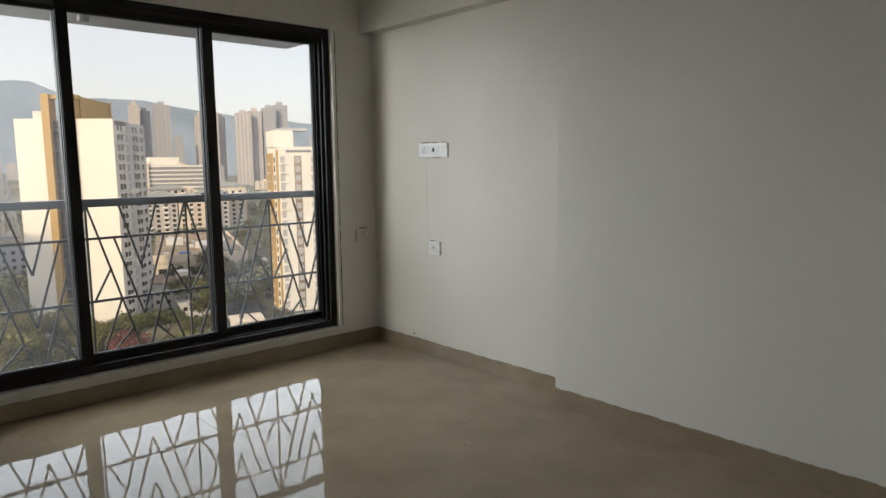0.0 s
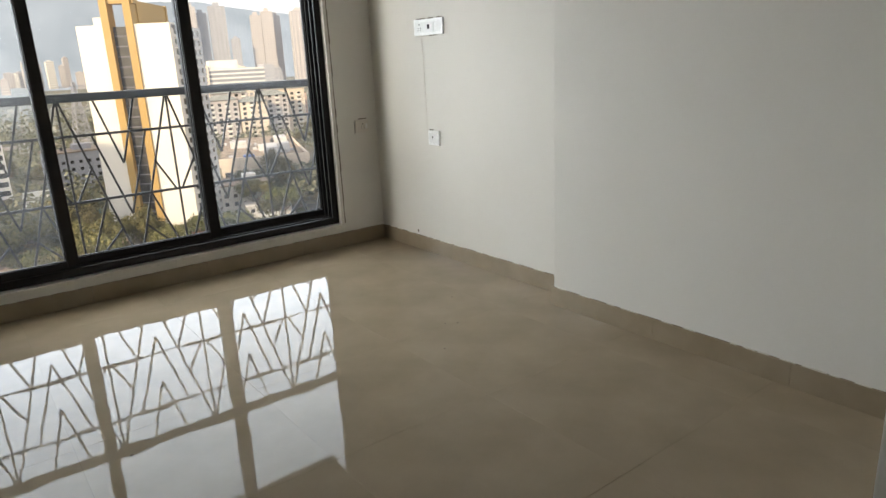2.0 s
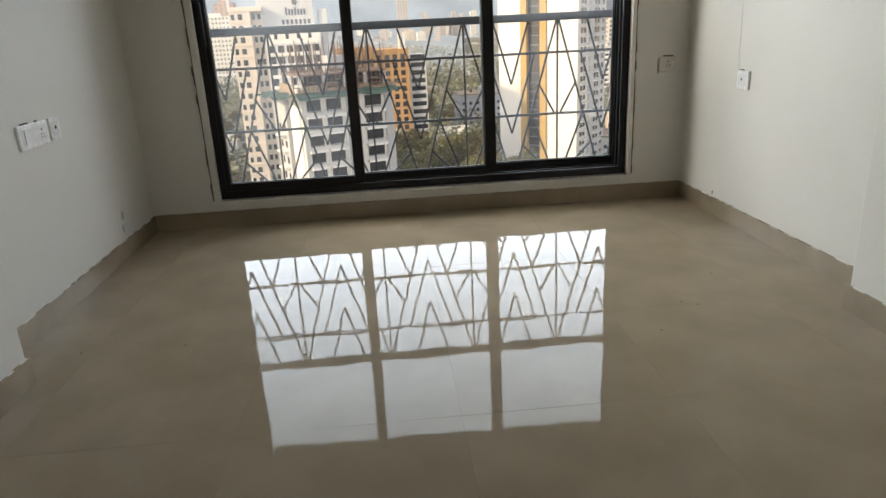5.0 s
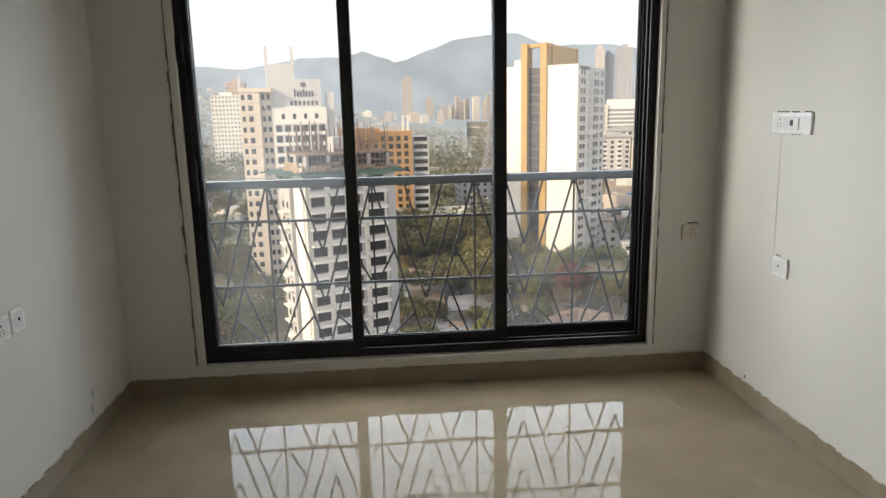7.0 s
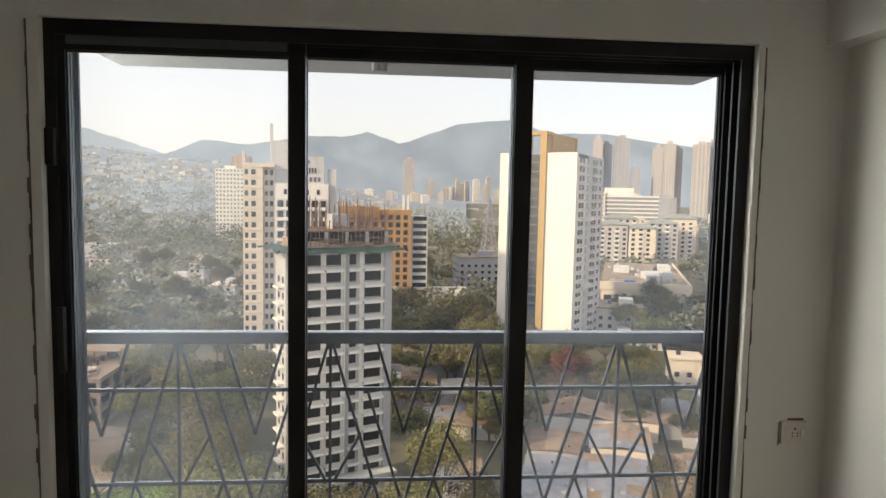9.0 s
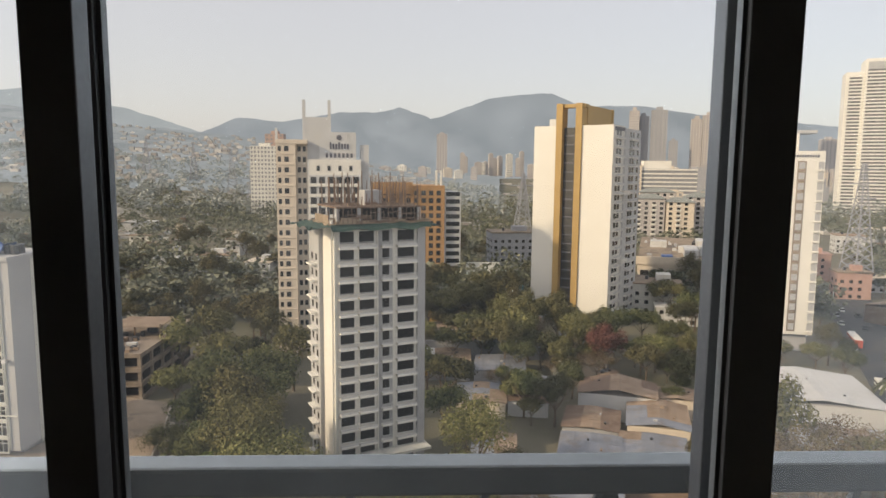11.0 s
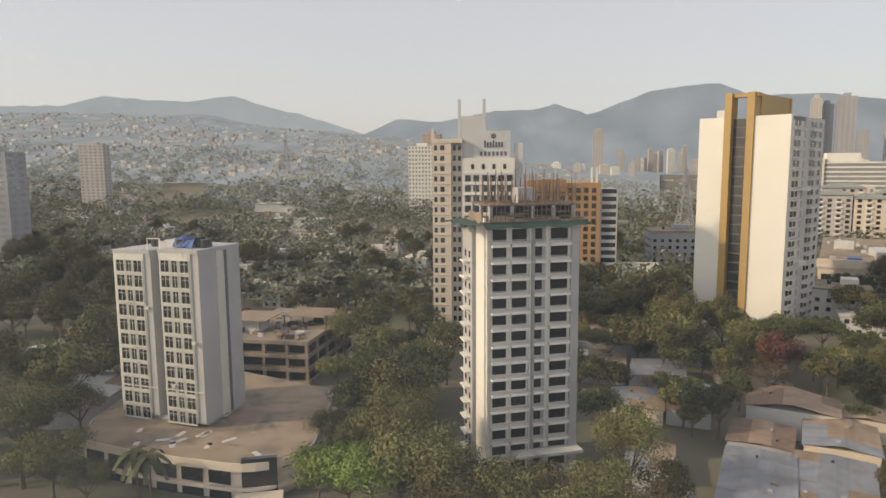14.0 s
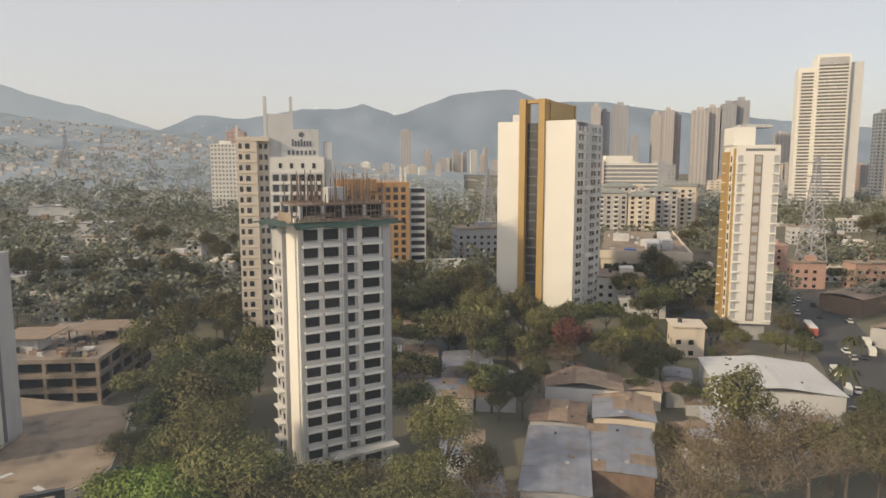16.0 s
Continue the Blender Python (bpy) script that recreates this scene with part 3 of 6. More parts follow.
L_GREEN = leaf_material("olive_green_leaves", (0.066, 0.068, 0.023), (0.19, 0.175, 0.068))
L_DARK = leaf_material("dark_green_leaves", (0.036, 0.043, 0.016), (0.12, 0.122, 0.045))
L_LIME = leaf_material("fresh_green_leaves", (0.10, 0.16, 0.025), (0.22, 0.29, 0.06))
L_DRY = leaf_material("dry_ochre_leaves", (0.10, 0.078, 0.038), (0.225, 0.175, 0.092))
# far, mid and olive woods: haze painted into the leaf colours
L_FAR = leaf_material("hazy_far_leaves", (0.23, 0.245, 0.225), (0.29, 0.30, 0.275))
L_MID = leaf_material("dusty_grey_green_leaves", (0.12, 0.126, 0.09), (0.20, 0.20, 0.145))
L_HAZE_OLIVE = leaf_material("dull_olive_leaves", (0.10, 0.107, 0.07), (0.185, 0.185, 0.12))
L_RED = leaf_material("reddish_brown_leaves", (0.12, 0.05, 0.03), (0.20, 0.10, 0.06))

# ---- ground, hillside, hills ----
GZ = -58.0
LIFT, SKEW = 0.0166, -0.0075  # the plain rises gently away from the house; bearing correction
RIDGE_B = (-1.3, -0.84, -0.76, -0.68, -0.59, -0.54, -0.46, -0.37, -0.28, -0.19, -0.05, 0.1, 2.0)
RIDGE_Z = (125, 116, 110, 101, 100, 83, 66, 52, 40, 16, -30, -52, -54)


def ground_z(x, y):
    """The plain, and the hillside that rises beyond it on one side."""
    b = x / max(y, 1.0)
    top = float(np.interp(b, RIDGE_B, RIDGE_Z)) - GZ
    s = min(max((y - 520.0) / 1100.0, 0.0), 1.0)
    s = s * s * (3 - 2 * s) * 0.6 + s * 0.4
    wob = noise.noise(Vector((x * 0.006, y * 0.006, 0))) * 9 * s
    return GZ + LIFT * y + top * s + wob


def terrain():
    ys = [8, 60, 110, 200, 320, 420] + [520 + 60 * k for k in range(20)] + [1800, 2100, 2500, 3000, 3800]
    bs = [-1.6 + 0.05 * k for k in range(70)]
    bm = bmesh.new()
    grid = []
    for y in ys:
        row = []
        for b in bs:
            x = b * max(y, 90)
            z = ground_z(x, y)
            if y > 1640:
                z = ground_z(b * 1640, 1640) - (y - 1640) * 0.015
            row.append(bm.verts.new((x, y, z)))
        grid.append(row)
    for i in range(len(ys) - 1):
        for j in range(len(bs) - 1):
            bm.faces.new((grid[i][j], grid[i][j + 1], grid[i + 1][j + 1], grid[i + 1][j]))
    return bm


setting("ground", terrain(), M_GROUND, "dusty ground rising to a far hillside")


# Aerial haze painted as mottled grey emission; the surface glows without a lamp.
def painted_haze_glow(name, a, b, scale=0.006):
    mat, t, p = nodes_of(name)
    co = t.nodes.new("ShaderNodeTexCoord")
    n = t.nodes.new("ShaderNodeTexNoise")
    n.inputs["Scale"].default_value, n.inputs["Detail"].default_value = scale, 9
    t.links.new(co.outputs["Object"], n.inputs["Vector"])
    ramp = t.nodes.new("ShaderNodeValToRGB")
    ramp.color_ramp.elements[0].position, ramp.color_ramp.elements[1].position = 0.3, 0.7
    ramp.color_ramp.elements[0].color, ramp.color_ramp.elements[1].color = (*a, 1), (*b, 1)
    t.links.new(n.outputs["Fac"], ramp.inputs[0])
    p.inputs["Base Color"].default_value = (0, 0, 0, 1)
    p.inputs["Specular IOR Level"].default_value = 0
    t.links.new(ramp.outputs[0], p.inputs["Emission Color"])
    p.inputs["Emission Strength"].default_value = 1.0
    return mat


# emission greys that stand in for the haze over each range
M_HILL = painted_haze_glow("hazy_grey_hills", (0.26, 0.275, 0.285), (0.35, 0.36, 0.37))
M_SLOPE = painted_haze_glow("hazy_settled_hillside", (0.24, 0.252, 0.255), (0.36, 0.36, 0.35), 0.02)
M_HILLFAR = painted_haze_glow("faint_far_hills", (0.34, 0.355, 0.355), (0.38, 0.39, 0.39))


def hills(name, y, xs, zs, mat, label, seed):
    bm = bmesh.new()
    prev = None
    for k in range(401):
        x = xs[0] + (xs[-1] - xs[0]) * k / 400
        z = float(np.interp(x, xs, zs)) + noise.noise(Vector((x * 0.012, seed, 0))) * 7 + noise.noise(Vector((x * 0.05, seed, 3))) * 2.5
        x, z = x + SKEW * y, z + LIFT * y
        lo, hi, back = bm.verts.new((x, y - 350, -75)), bm.verts.new((x, y, z)), bm.verts.new((x, y + 350, -75))
        if prev:
            bm.faces.new((prev[0], lo, hi, prev[1]))
            bm.faces.new((prev[1], hi, back, prev[2]))
        prev = (lo, hi, back)
    return setting(name, bm, mat, label)


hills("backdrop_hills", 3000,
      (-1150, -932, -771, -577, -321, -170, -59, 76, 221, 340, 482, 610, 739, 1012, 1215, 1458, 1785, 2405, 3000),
      (60, 95, 161, 144, 189, 188, 212, 163, 211, 258, 274, 282, 228, 230, 203, 180, 160, 115, 60), M_HILL, "grey wooded hills on the skyline, haze painted as glow", 1)
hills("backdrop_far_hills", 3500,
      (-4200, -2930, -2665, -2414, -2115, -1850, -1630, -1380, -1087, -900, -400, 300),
      (330, 305, 355, 327, 308, 335, 265, 205, 111, 120, 165, 130), M_HILLFAR, "far hills behind the hillside, faded by painted haze", 7)


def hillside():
    """The far slope, one backdrop of small woods and settlement with haze painted in."""
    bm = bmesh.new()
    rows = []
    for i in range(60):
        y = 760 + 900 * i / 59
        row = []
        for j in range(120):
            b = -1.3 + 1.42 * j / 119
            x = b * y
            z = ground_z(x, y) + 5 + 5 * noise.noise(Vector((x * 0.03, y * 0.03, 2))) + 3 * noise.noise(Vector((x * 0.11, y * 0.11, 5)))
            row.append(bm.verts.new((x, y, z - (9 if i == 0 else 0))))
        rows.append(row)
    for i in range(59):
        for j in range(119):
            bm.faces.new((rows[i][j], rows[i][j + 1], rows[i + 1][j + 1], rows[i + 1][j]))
    return setting("backdrop_hillside", bm, M_SLOPE, "hillside of woods and small houses with painted haze")


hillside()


# ---- trees ----
def crown(seed, r, h, n_lobes, n_leaves, leaf, flat=0.75):
    """Leaf cards set round uneven lobes, with gaps between them."""
    rd = random.Random(seed)
    bm = bmesh.new()
    lobes = []
    for k in range(n_lobes):
        a, q = rd.uniform(0, 6.283), math.sqrt(rd.random())
        lobes.append((Vector((math.cos(a) * q * r * 0.72, math.sin(a) * q * r * 0.72, h + rd.uniform(-0.30, 0.45) * r * flat * (1.25 - q))), r * rd.uniform(0.24, 0.46)))
    for k in range(n_leaves):
        c, s = lobes[rd.randrange(n_lobes)]
        d = Vector((rd.gauss(0, 1), rd.gauss(0, 1), rd.gauss(0.25, 0.9))).normalized()
        p = c + Vector((d.x, d.y, d.z * flat)) * s * rd.uniform(0.62, 1.08)
        nrm = (d + Vector((rd.gauss(0, 0.27), rd.gauss(0, 0.27), rd.gauss(0.12, 0.27)))).normalized()
        t1 = nrm.orthogonal().normalized()
        t1.rotate(Matrix.Rotation(rd.uniform(0, 6.28), 3, nrm))
        t2 = nrm.cross(t1)
        w = leaf * rd.uniform(0.6, 1.3)
        e = leaf * rd.uniform(0.5, 0.9)
        q = [bm.verts.new(p + t1 * w * 0.6), bm.verts.new(p + t2 * e * 0.45), bm.verts.new(p - t1 * w * 0.6 - nrm * w * 0.15), bm.verts.new(p - t2 * e * 0.45)]
        bm.faces.new(q)
    return bm


def trunk(seed, r, h, twigs=0):
    rd = random.Random(seed + 99)
    bm = bmesh.new()
    tube(bm, (0, 0, -0.5), (0.15, 0.1, h * 0.55), 0.035 * h, 0.022 * h, 7)
    for k in range(6):
        a = k * 1.05 + rd.uniform(-0.3, 0.3)
        z0 = h * rd.uniform(0.42, 0.55)
        tip = Vector((math.cos(a) * r * rd.uniform(0.4, 0.75), math.sin(a) * r * rd.uniform(0.4, 0.75), h * rd.uniform(0.85, 1.12)))
        mid = Vector((0.1, 0.1, z0)).lerp(tip, 0.5) + Vector((0, 0, -0.05 * h))
        tube(bm, (0.1, 0.1, z0), mid, 0.016 * h, 0.010 * h, 5)
        tube(bm, mid, tip, 0.010 * h, 0.004 * h, 5)
        for j in range(twigs):
            a0 = mid.lerp(tip, rd.uniform(0.1, 1.0))
            b0 = a0 + Vector((rd.gauss(0, 0.22) * r, rd.gauss(0, 0.22) * r, rd.uniform(0.05, 0.35) * r))
            tube(bm, a0, b0, 0.006 * h, 0.002 * h, 4)
            for q in range(2):
                c0 = a0.lerp(b0, rd.uniform(0.4, 1.0))
                tube(bm, c0, c0 + Vector((rd.gauss(0, 0.1) * r, rd.gauss(0, 0.1) * r, rd.uniform(0.02, 0.18) * r)), 0.003 * h, 0.0012 * h, 3)
    return bm


TREE_KINDS = {}


def tree_kind(key, name, label, seed, r, h, lobes, leaves, leaf, mat, flat=0.75, twigs=0, bark=None):
    e = empty(name, pose(0, -400, GZ), label, "tree", "trees among the houses")
    part("trunk", trunk(seed, r, h, twigs), bark or M_BARK, e)
    part("crown", crown(seed, r, h, lobes, leaves, leaf, flat), mat, e)
    TREE_KINDS[key] = [e, False]


tree_kind("a", "tree", "broad olive-green tree with an uneven leafy crown", 1, 6.0, 8.0, 18, 2700, 0.55, L_GREEN)
tree_kind("b", "tree", "dark green rounded tree growing among low roofs", 2, 5.0, 7.5, 15, 2500, 0.52, L_DARK, 0.95)
tree_kind("c", "tree", "tall dusty green tree with a loose crown", 3, 5.0, 11.0, 20, 2500, 0.52, L_GREEN, 1.3)
tree_kind("lime", "tree", "bright fresh-green tree with a dense low crown", 4, 7.0, 7.5, 22, 6500, 0.36, L_LIME, 0.6)
tree_kind("dry", "tree", "half-bare dry ochre tree with pale branches", 5, 6.0, 7.5, 26, 1900, 0.28, L_DRY, 0.7, 14, M_PALEBARK)
tree_kind("red", "tree", "reddish-brown leaved tree beside a tower", 6, 4.8, 9.0, 16, 2400, 0.5, L_RED, 1.25)

tree_kind("na", "tree", "broad olive-green tree with a dense fine-leaved crown", 11, 6.0, 8.0, 26, 7500, 0.30, L_GREEN)
tree_kind("nb", "tree", "dark green tree with a full rounded crown", 12, 5.0, 7.5, 22, 6500, 0.28, L_DARK, 0.95)
tree_kind("nc", "tree", "tall dusty green tree with a loose open crown", 13, 5.0, 11.0, 26, 6500, 0.28, L_GREEN, 1.3)


def palm_tree():
    e = empty("palm_tree", pose(0, -420, GZ), "tall coconut palm with drooping green fronds", "palm", "palms")
    part("trunk", tube(bmesh.new(), (0, 0, -0.5), (0.6, 0.2, 9), 0.22, 0.14, 8), M_BARK, e)
    rd = random.Random(8)
    for k in range(14):
        bm = bmesh.new()
        a, lift = k * 0.4488, rd.uniform(-0.1, 0.9)
        prev = None
        for s in range(7):
            u = s / 6
            c = Vector((0.6 + math.cos(a) * 3.6 * u, 0.2 + math.sin(a) * 3.6 * u, 9 + lift * 2.2 * u - 3.2 * u * u))
            sd = Vector((-math.sin(a), math.cos(a), -0.35)) * 0.55 * (1 - 0.75 * abs(u - 0.35))
            cur = (bm.verts.new(c - sd), bm.verts.new(c + Vector((0, 0, 0.12))), bm.verts.new(c + Vector((-sd.x, -sd.y, sd.z)) * -1))
            if prev:
                bm.faces.new((prev[0], prev[1], cur[1], cur[0]))
                bm.faces.new((prev[1], prev[2], cur[2], cur[1]))
            prev = cur
        part("frond", bm, L_DARK, e)
    TREE_KINDS["palm"] = [e, False]


palm_tree()


def plant(key, x, y, size=1.0, z=None):
    rec = TREE_KINDS[key]
    m = pose(x + SKEW * y, y, ground_z(x, y) if z is None else z, 0, 0, (x * 37 + y * 91) % 360)
    if not rec[1]:
        rec[1] = True
        ob = rec[0]
        ob.scale = (size,) * 3
        ob.matrix_basis = m @ Matrix.Diagonal((size, size, size, 1))
        return ob
    ob = copy_thing(rec[0], m)
    ob.scale = (size,) * 3
    return ob


# ---- buildings ----
def block(name, x, y, z, turn, label, category="building", group=""):
    return empty(name, pose(x + SKEW * y, y, z, 0, 0, turn), label, category, group)


def win_mesh(w, h, mat, frame_mat=None, deep=0.12):
    """A window unit that sits on a wall which faces -y: dark pane, sill and lintel."""
    bm = bmesh.new()
    bx(bm, -w / 2, w / 2, -0.03, deep, 0, h)
    return mesh_of("window", bm, mat)


def sill_mesh(w, mat, out=0.25):
    return mesh_of("sill", bx(bmesh.new(), -w / 2 - 0.1, w / 2 + 0.1, -out, 0.02, -0.16, -0.02), mat)


def place(me, parent, x, y, z, turn=0.0, name=None):
    ob = part(name or me.name.split(".")[0], me, None, parent)
    ob.location = (x, y, z)
    ob.rotation_euler = (0, 0, radians(turn))
    return ob


def construction_tower():
    """Nearest tower: finished flats below, a raw storey with nets and rods on top."""
    t = block("construction_tower", -15.2, 113.6, round(GZ + LIFT * 113.6, 2), 24.8, "white high-rise under construction with balconies and green nets")
    top, st = 47.4, 2.98
    part("wall", box(0, 17.0, 0.0, 12, 0, top), M_WHITE, t)
    part("flank_wall", box(-0.35, 0.0, 0.3, 5.2, 0, top + 1.0), M_WHITE, t, "sunlit blank white flank wall")
    # grey puts the wing's shadow into its colour, next to the white flank
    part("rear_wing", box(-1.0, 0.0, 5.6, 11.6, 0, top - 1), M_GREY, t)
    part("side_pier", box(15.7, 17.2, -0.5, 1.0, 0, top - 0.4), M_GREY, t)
    part("corner_pier", box(0.0, 0.45, -0.35, 0.0, 0, top), M_STAINED, t)
    bays = [(2.35, 2.3, True, "w"), (6.0, 2.5, True, "w"), (9.6, 1.1, False, "d"), (13.5, 3.0, True, "w")]
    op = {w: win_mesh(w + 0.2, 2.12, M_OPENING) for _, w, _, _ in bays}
    slab = {w: mesh_of("balcony_slab", box(-w / 2 - 0.45, w / 2 + 0.45, -1.15, 0, -0.3, 0.0), M_WHITE) for _, w, _, _ in bays}

    def rail_mesh(w):
        bm = bmesh.new()
        a = w / 2 + 0.42
        for z in (0.06, 0.95):
            bar(bm, (-a, -0.96, z), (a, -0.96, z), 0.06)
            bar(bm, (-a, -0.96, z), (-a, 0, z), 0.06)
            bar(bm, (a, -0.96, z), (a, 0, z), 0.06)
        n = int(a * 2 / 0.2)
        for k in range(n + 1):
            bar(bm, (-a + 2 * a * k / n, -0.96, 0.0), (-a + 2 * a * k / n, -0.96, 0.95), 0.06)
        bx(bm, -a, a, -1.0, -0.97, 0.0, 0.34)
        return mesh_of("balcony_railing", bm, M_PALE)

    rails = {w: rail_mesh(w) for _, w, _, _ in bays}
    part("service_shaft", box(8.05, 10.9, -0.05, 0.0, 0, top), M_GREY, t)
    part("pipe", tube(bmesh.new(), (7.95, -0.2, 0), (7.95, -0.2, top), 0.2, 0.2, 6), M_WHITE, t)
    part("pipe", tube(bmesh.new(), (0.6, -0.2, 0), (0.6, -0.2, top), 0.08, 0.08, 6), M_WHITE, t)
    for k in range(15):
        z = top - 0.75 - (k + 1) * st
        if z < 0.3:
            continue
        for x, w, bal, kind in bays:
            place(op[w], t, x, -0.06, z + 0.62)
            place(slab[w], t, x, 0, z)
            place(rails[w], t, x, 0, z)
    side = win_mesh(1.0, 1.2, M_OPENING)
    for k in range(14):
        place(side, t, -1.0, 7.2, 2 + k * st, -90)
        place(side, t, -1.0, 9.8, 2 + k * st, -90)
        place(slab[2.3], t, -1.0, 8.4, 1.4 + k * st, -90)
    # raw top storey
    part("raw_slab", box(-0.7, 17.8, -0.8, 12.6, top, top + 0.35), M_ROOF, t, "raw concrete slab with debris")
    part("raw_slab", box(0.6, 16.6, 0.2, 11.6, top + 3.0, top + 3.3), M_RUST, t)
    for x in (0.9, 4.8, 8.6, 12.5, 16.3):
        for y in (0.5, 6.0, 11.2):
            part("column", box(x - 0.25, x + 0.25, y - 0.3, y + 0.3, top + 0.35, top + 3.0), M_GREY, t)
    part("lift_core", box(7.0, 10.2, 3.5, 7.0, top + 3.3, top + 6.0), M_GREY, t)
    rd = random.Random(21)
    for k in range(64):
        x, y = rd.uniform(0.4, 16.4), rd.choice((0.6, 3.5, 6.0, 9, 11.2))
        h = rd.uniform(1.0, 5.2) if k % 3 else rd.uniform(4, 6.5)
        tube_bm = tube(bmesh.new(), (x, y, top + 3.3), (x + rd.uniform(-0.2, 0.2), y, top + 3.3 + h), 0.13, 0.09, 5)
        part("steel_rod", tube_bm, M_RUST, t)
    for k in range(40):
        x, y = rd.uniform(-1.0, 17.0), rd.uniform(-1.2, 1.5)
        w = rd.uniform(0.5, 2.4)
        part("plank", box(x, x + w, y, y + 0.3, top + 0.36, top + 0.45 + rd.uniform(0, 0.6)), rd.choice((M_RUST, M_BROWNSHEET, M_ROOF)), t)
    for k in range(22):
        x, y = rd.uniform(1, 14.5), rd.uniform(0.3, 12)
        part("plank", box(x, x + rd.uniform(0.8, 2.6), y, y + 0.3, top + 3.31, top + 3.4 + rd.uniform(0, 0.5)), rd.choice((M_RUST, M_BROWNSHEET)), t)
    for k in range(18):
        x, z = rd.uniform(-1.2, 14), top + rd.uniform(0.6, 2.6)
        part("scaffold_pole", tube(bmesh.new(), (x, -1.2, z), (x + rd.uniform(2, 5), -1.2, z + rd.uniform(-0.3, 0.3)), 0.07, 0.07, 5), M_RUST, t)
    for k in range(22):
        x = -1.2 + k * 0.84
        part("scaffold_pole", tube(bmesh.new(), (x, -1.25, top + 0.3), (x + rd.uniform(-0.2, 0.2), -1.25, top + rd.uniform(2.6, 4.6)), 0.07, 0.07, 5), M_RUST, t)
    # added dark panel that paints the shade inside the open storey
    part("dark_sheet", box(0.9, 16.3, 1.2, 1.3, top + 0.35, top + 3.0), M_OPENING, t, "open storey behind the props, its shade painted dark")
    part("loose_sheet", box(1.0, 4.4, -1.1, -1.0, top + 0.4, top + 1.5), M_ROOF, t)
    part("loose_sheet", box(-0.6, -0.5, 1.0, 9.0, top + 0.4, top + 1.8), M_ROOF, t)
    # safety nets that sag from the slab's edge
    def net(x0, x1, y0, out, drop, seed):
        bm = bmesh.new()
        rows = []
        for i in range(25):
            u = i / 24
            row = []
            for j in range(6):
                v = j / 5
                x = x0 + (x1 - x0) * u
                z = top + 0.4 - drop * v * (1.2 - 0.5 * v) - 0.5 * abs(math.sin(u * 9 + seed)) * v + noise.noise(Vector((u * 8, v * 3, seed))) * 0.35
                row.append((x + noise.noise(Vector((u * 5, v * 4, seed + 9))) * 0.4, y0 - out * v, z))
            rows.append([bm.verts.new(p) for p in row])
        for i in range(24):
            for j in range(5):
                bm.faces.new((rows[i][j], rows[i + 1][j], rows[i + 1][j + 1], rows[i][j + 1]))
        return bm
    part("safety_net", net(-0.8, 17.9, -0.85, 1.1, 1.0, 1.0), M_NET, t, "sagging green safety net")
    n2 = part("safety_net", net(-8.0, 8.0, 0, 3.4, 0.2, 4.0), M_NET, t)
    n2.location, n2.rotation_euler = (-0.8, 5.5, -0.2), (0, radians(0), radians(-90))
    n3 = part("safety_net", net(-4.0, 6.0, 0, 3.0, 0.4, 7.0), M_NET, t)
    n3.location, n3.rotation_euler = (17.8, 4.0, -0.4), (0, 0, radians(90))
    # entrance canopy at the foot
    part("canopy", box(4.6, 17.4, -3.2, 0, 5.6, 6.1), M_STAINED, t)


def flat_window(w, h):
    """A recessed window in a proud frame: opening painted dark as shade, mullion, transom and stained sill."""
    bm = bmesh.new()
    bx(bm, -w / 2, w / 2, -0.03, 0.12, 0, h)
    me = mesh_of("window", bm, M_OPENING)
    bm = bmesh.new()
    bm.from_mesh(me)
    n = len(bm.faces)
    f = 0.13
    bx(bm, -w / 2 - f, -w / 2, -0.16, 0.0, -f, h + f)
    bx(bm, w / 2, w / 2 + f, -0.16, 0.0, -f, h + f)
    bx(bm, -w / 2, w / 2, -0.16, 0.0, h, h + f)
    bx(bm, -w / 2 - 0.25, w / 2 + 0.25, -0.34, 0.0, -0.2, 0)
    bx(bm, -0.04, 0.04, -0.08, 0.0, 0, h)
    bx(bm, -w / 2, -0.04, -0.08, 0.0, h * 0.68, h * 0.68 + 0.07)
    bx(bm, 0.04, w / 2, -0.08, 0.0, h * 0.68, h * 0.68 + 0.07)
    bm.faces.ensure_lookup_table()
    for k in range(n, len(bm.faces)):
        bm.faces[k].material_index = 1
    bm.to_mesh(me)
    bm.free()
    me.materials.append(M_STAINED)
    return me


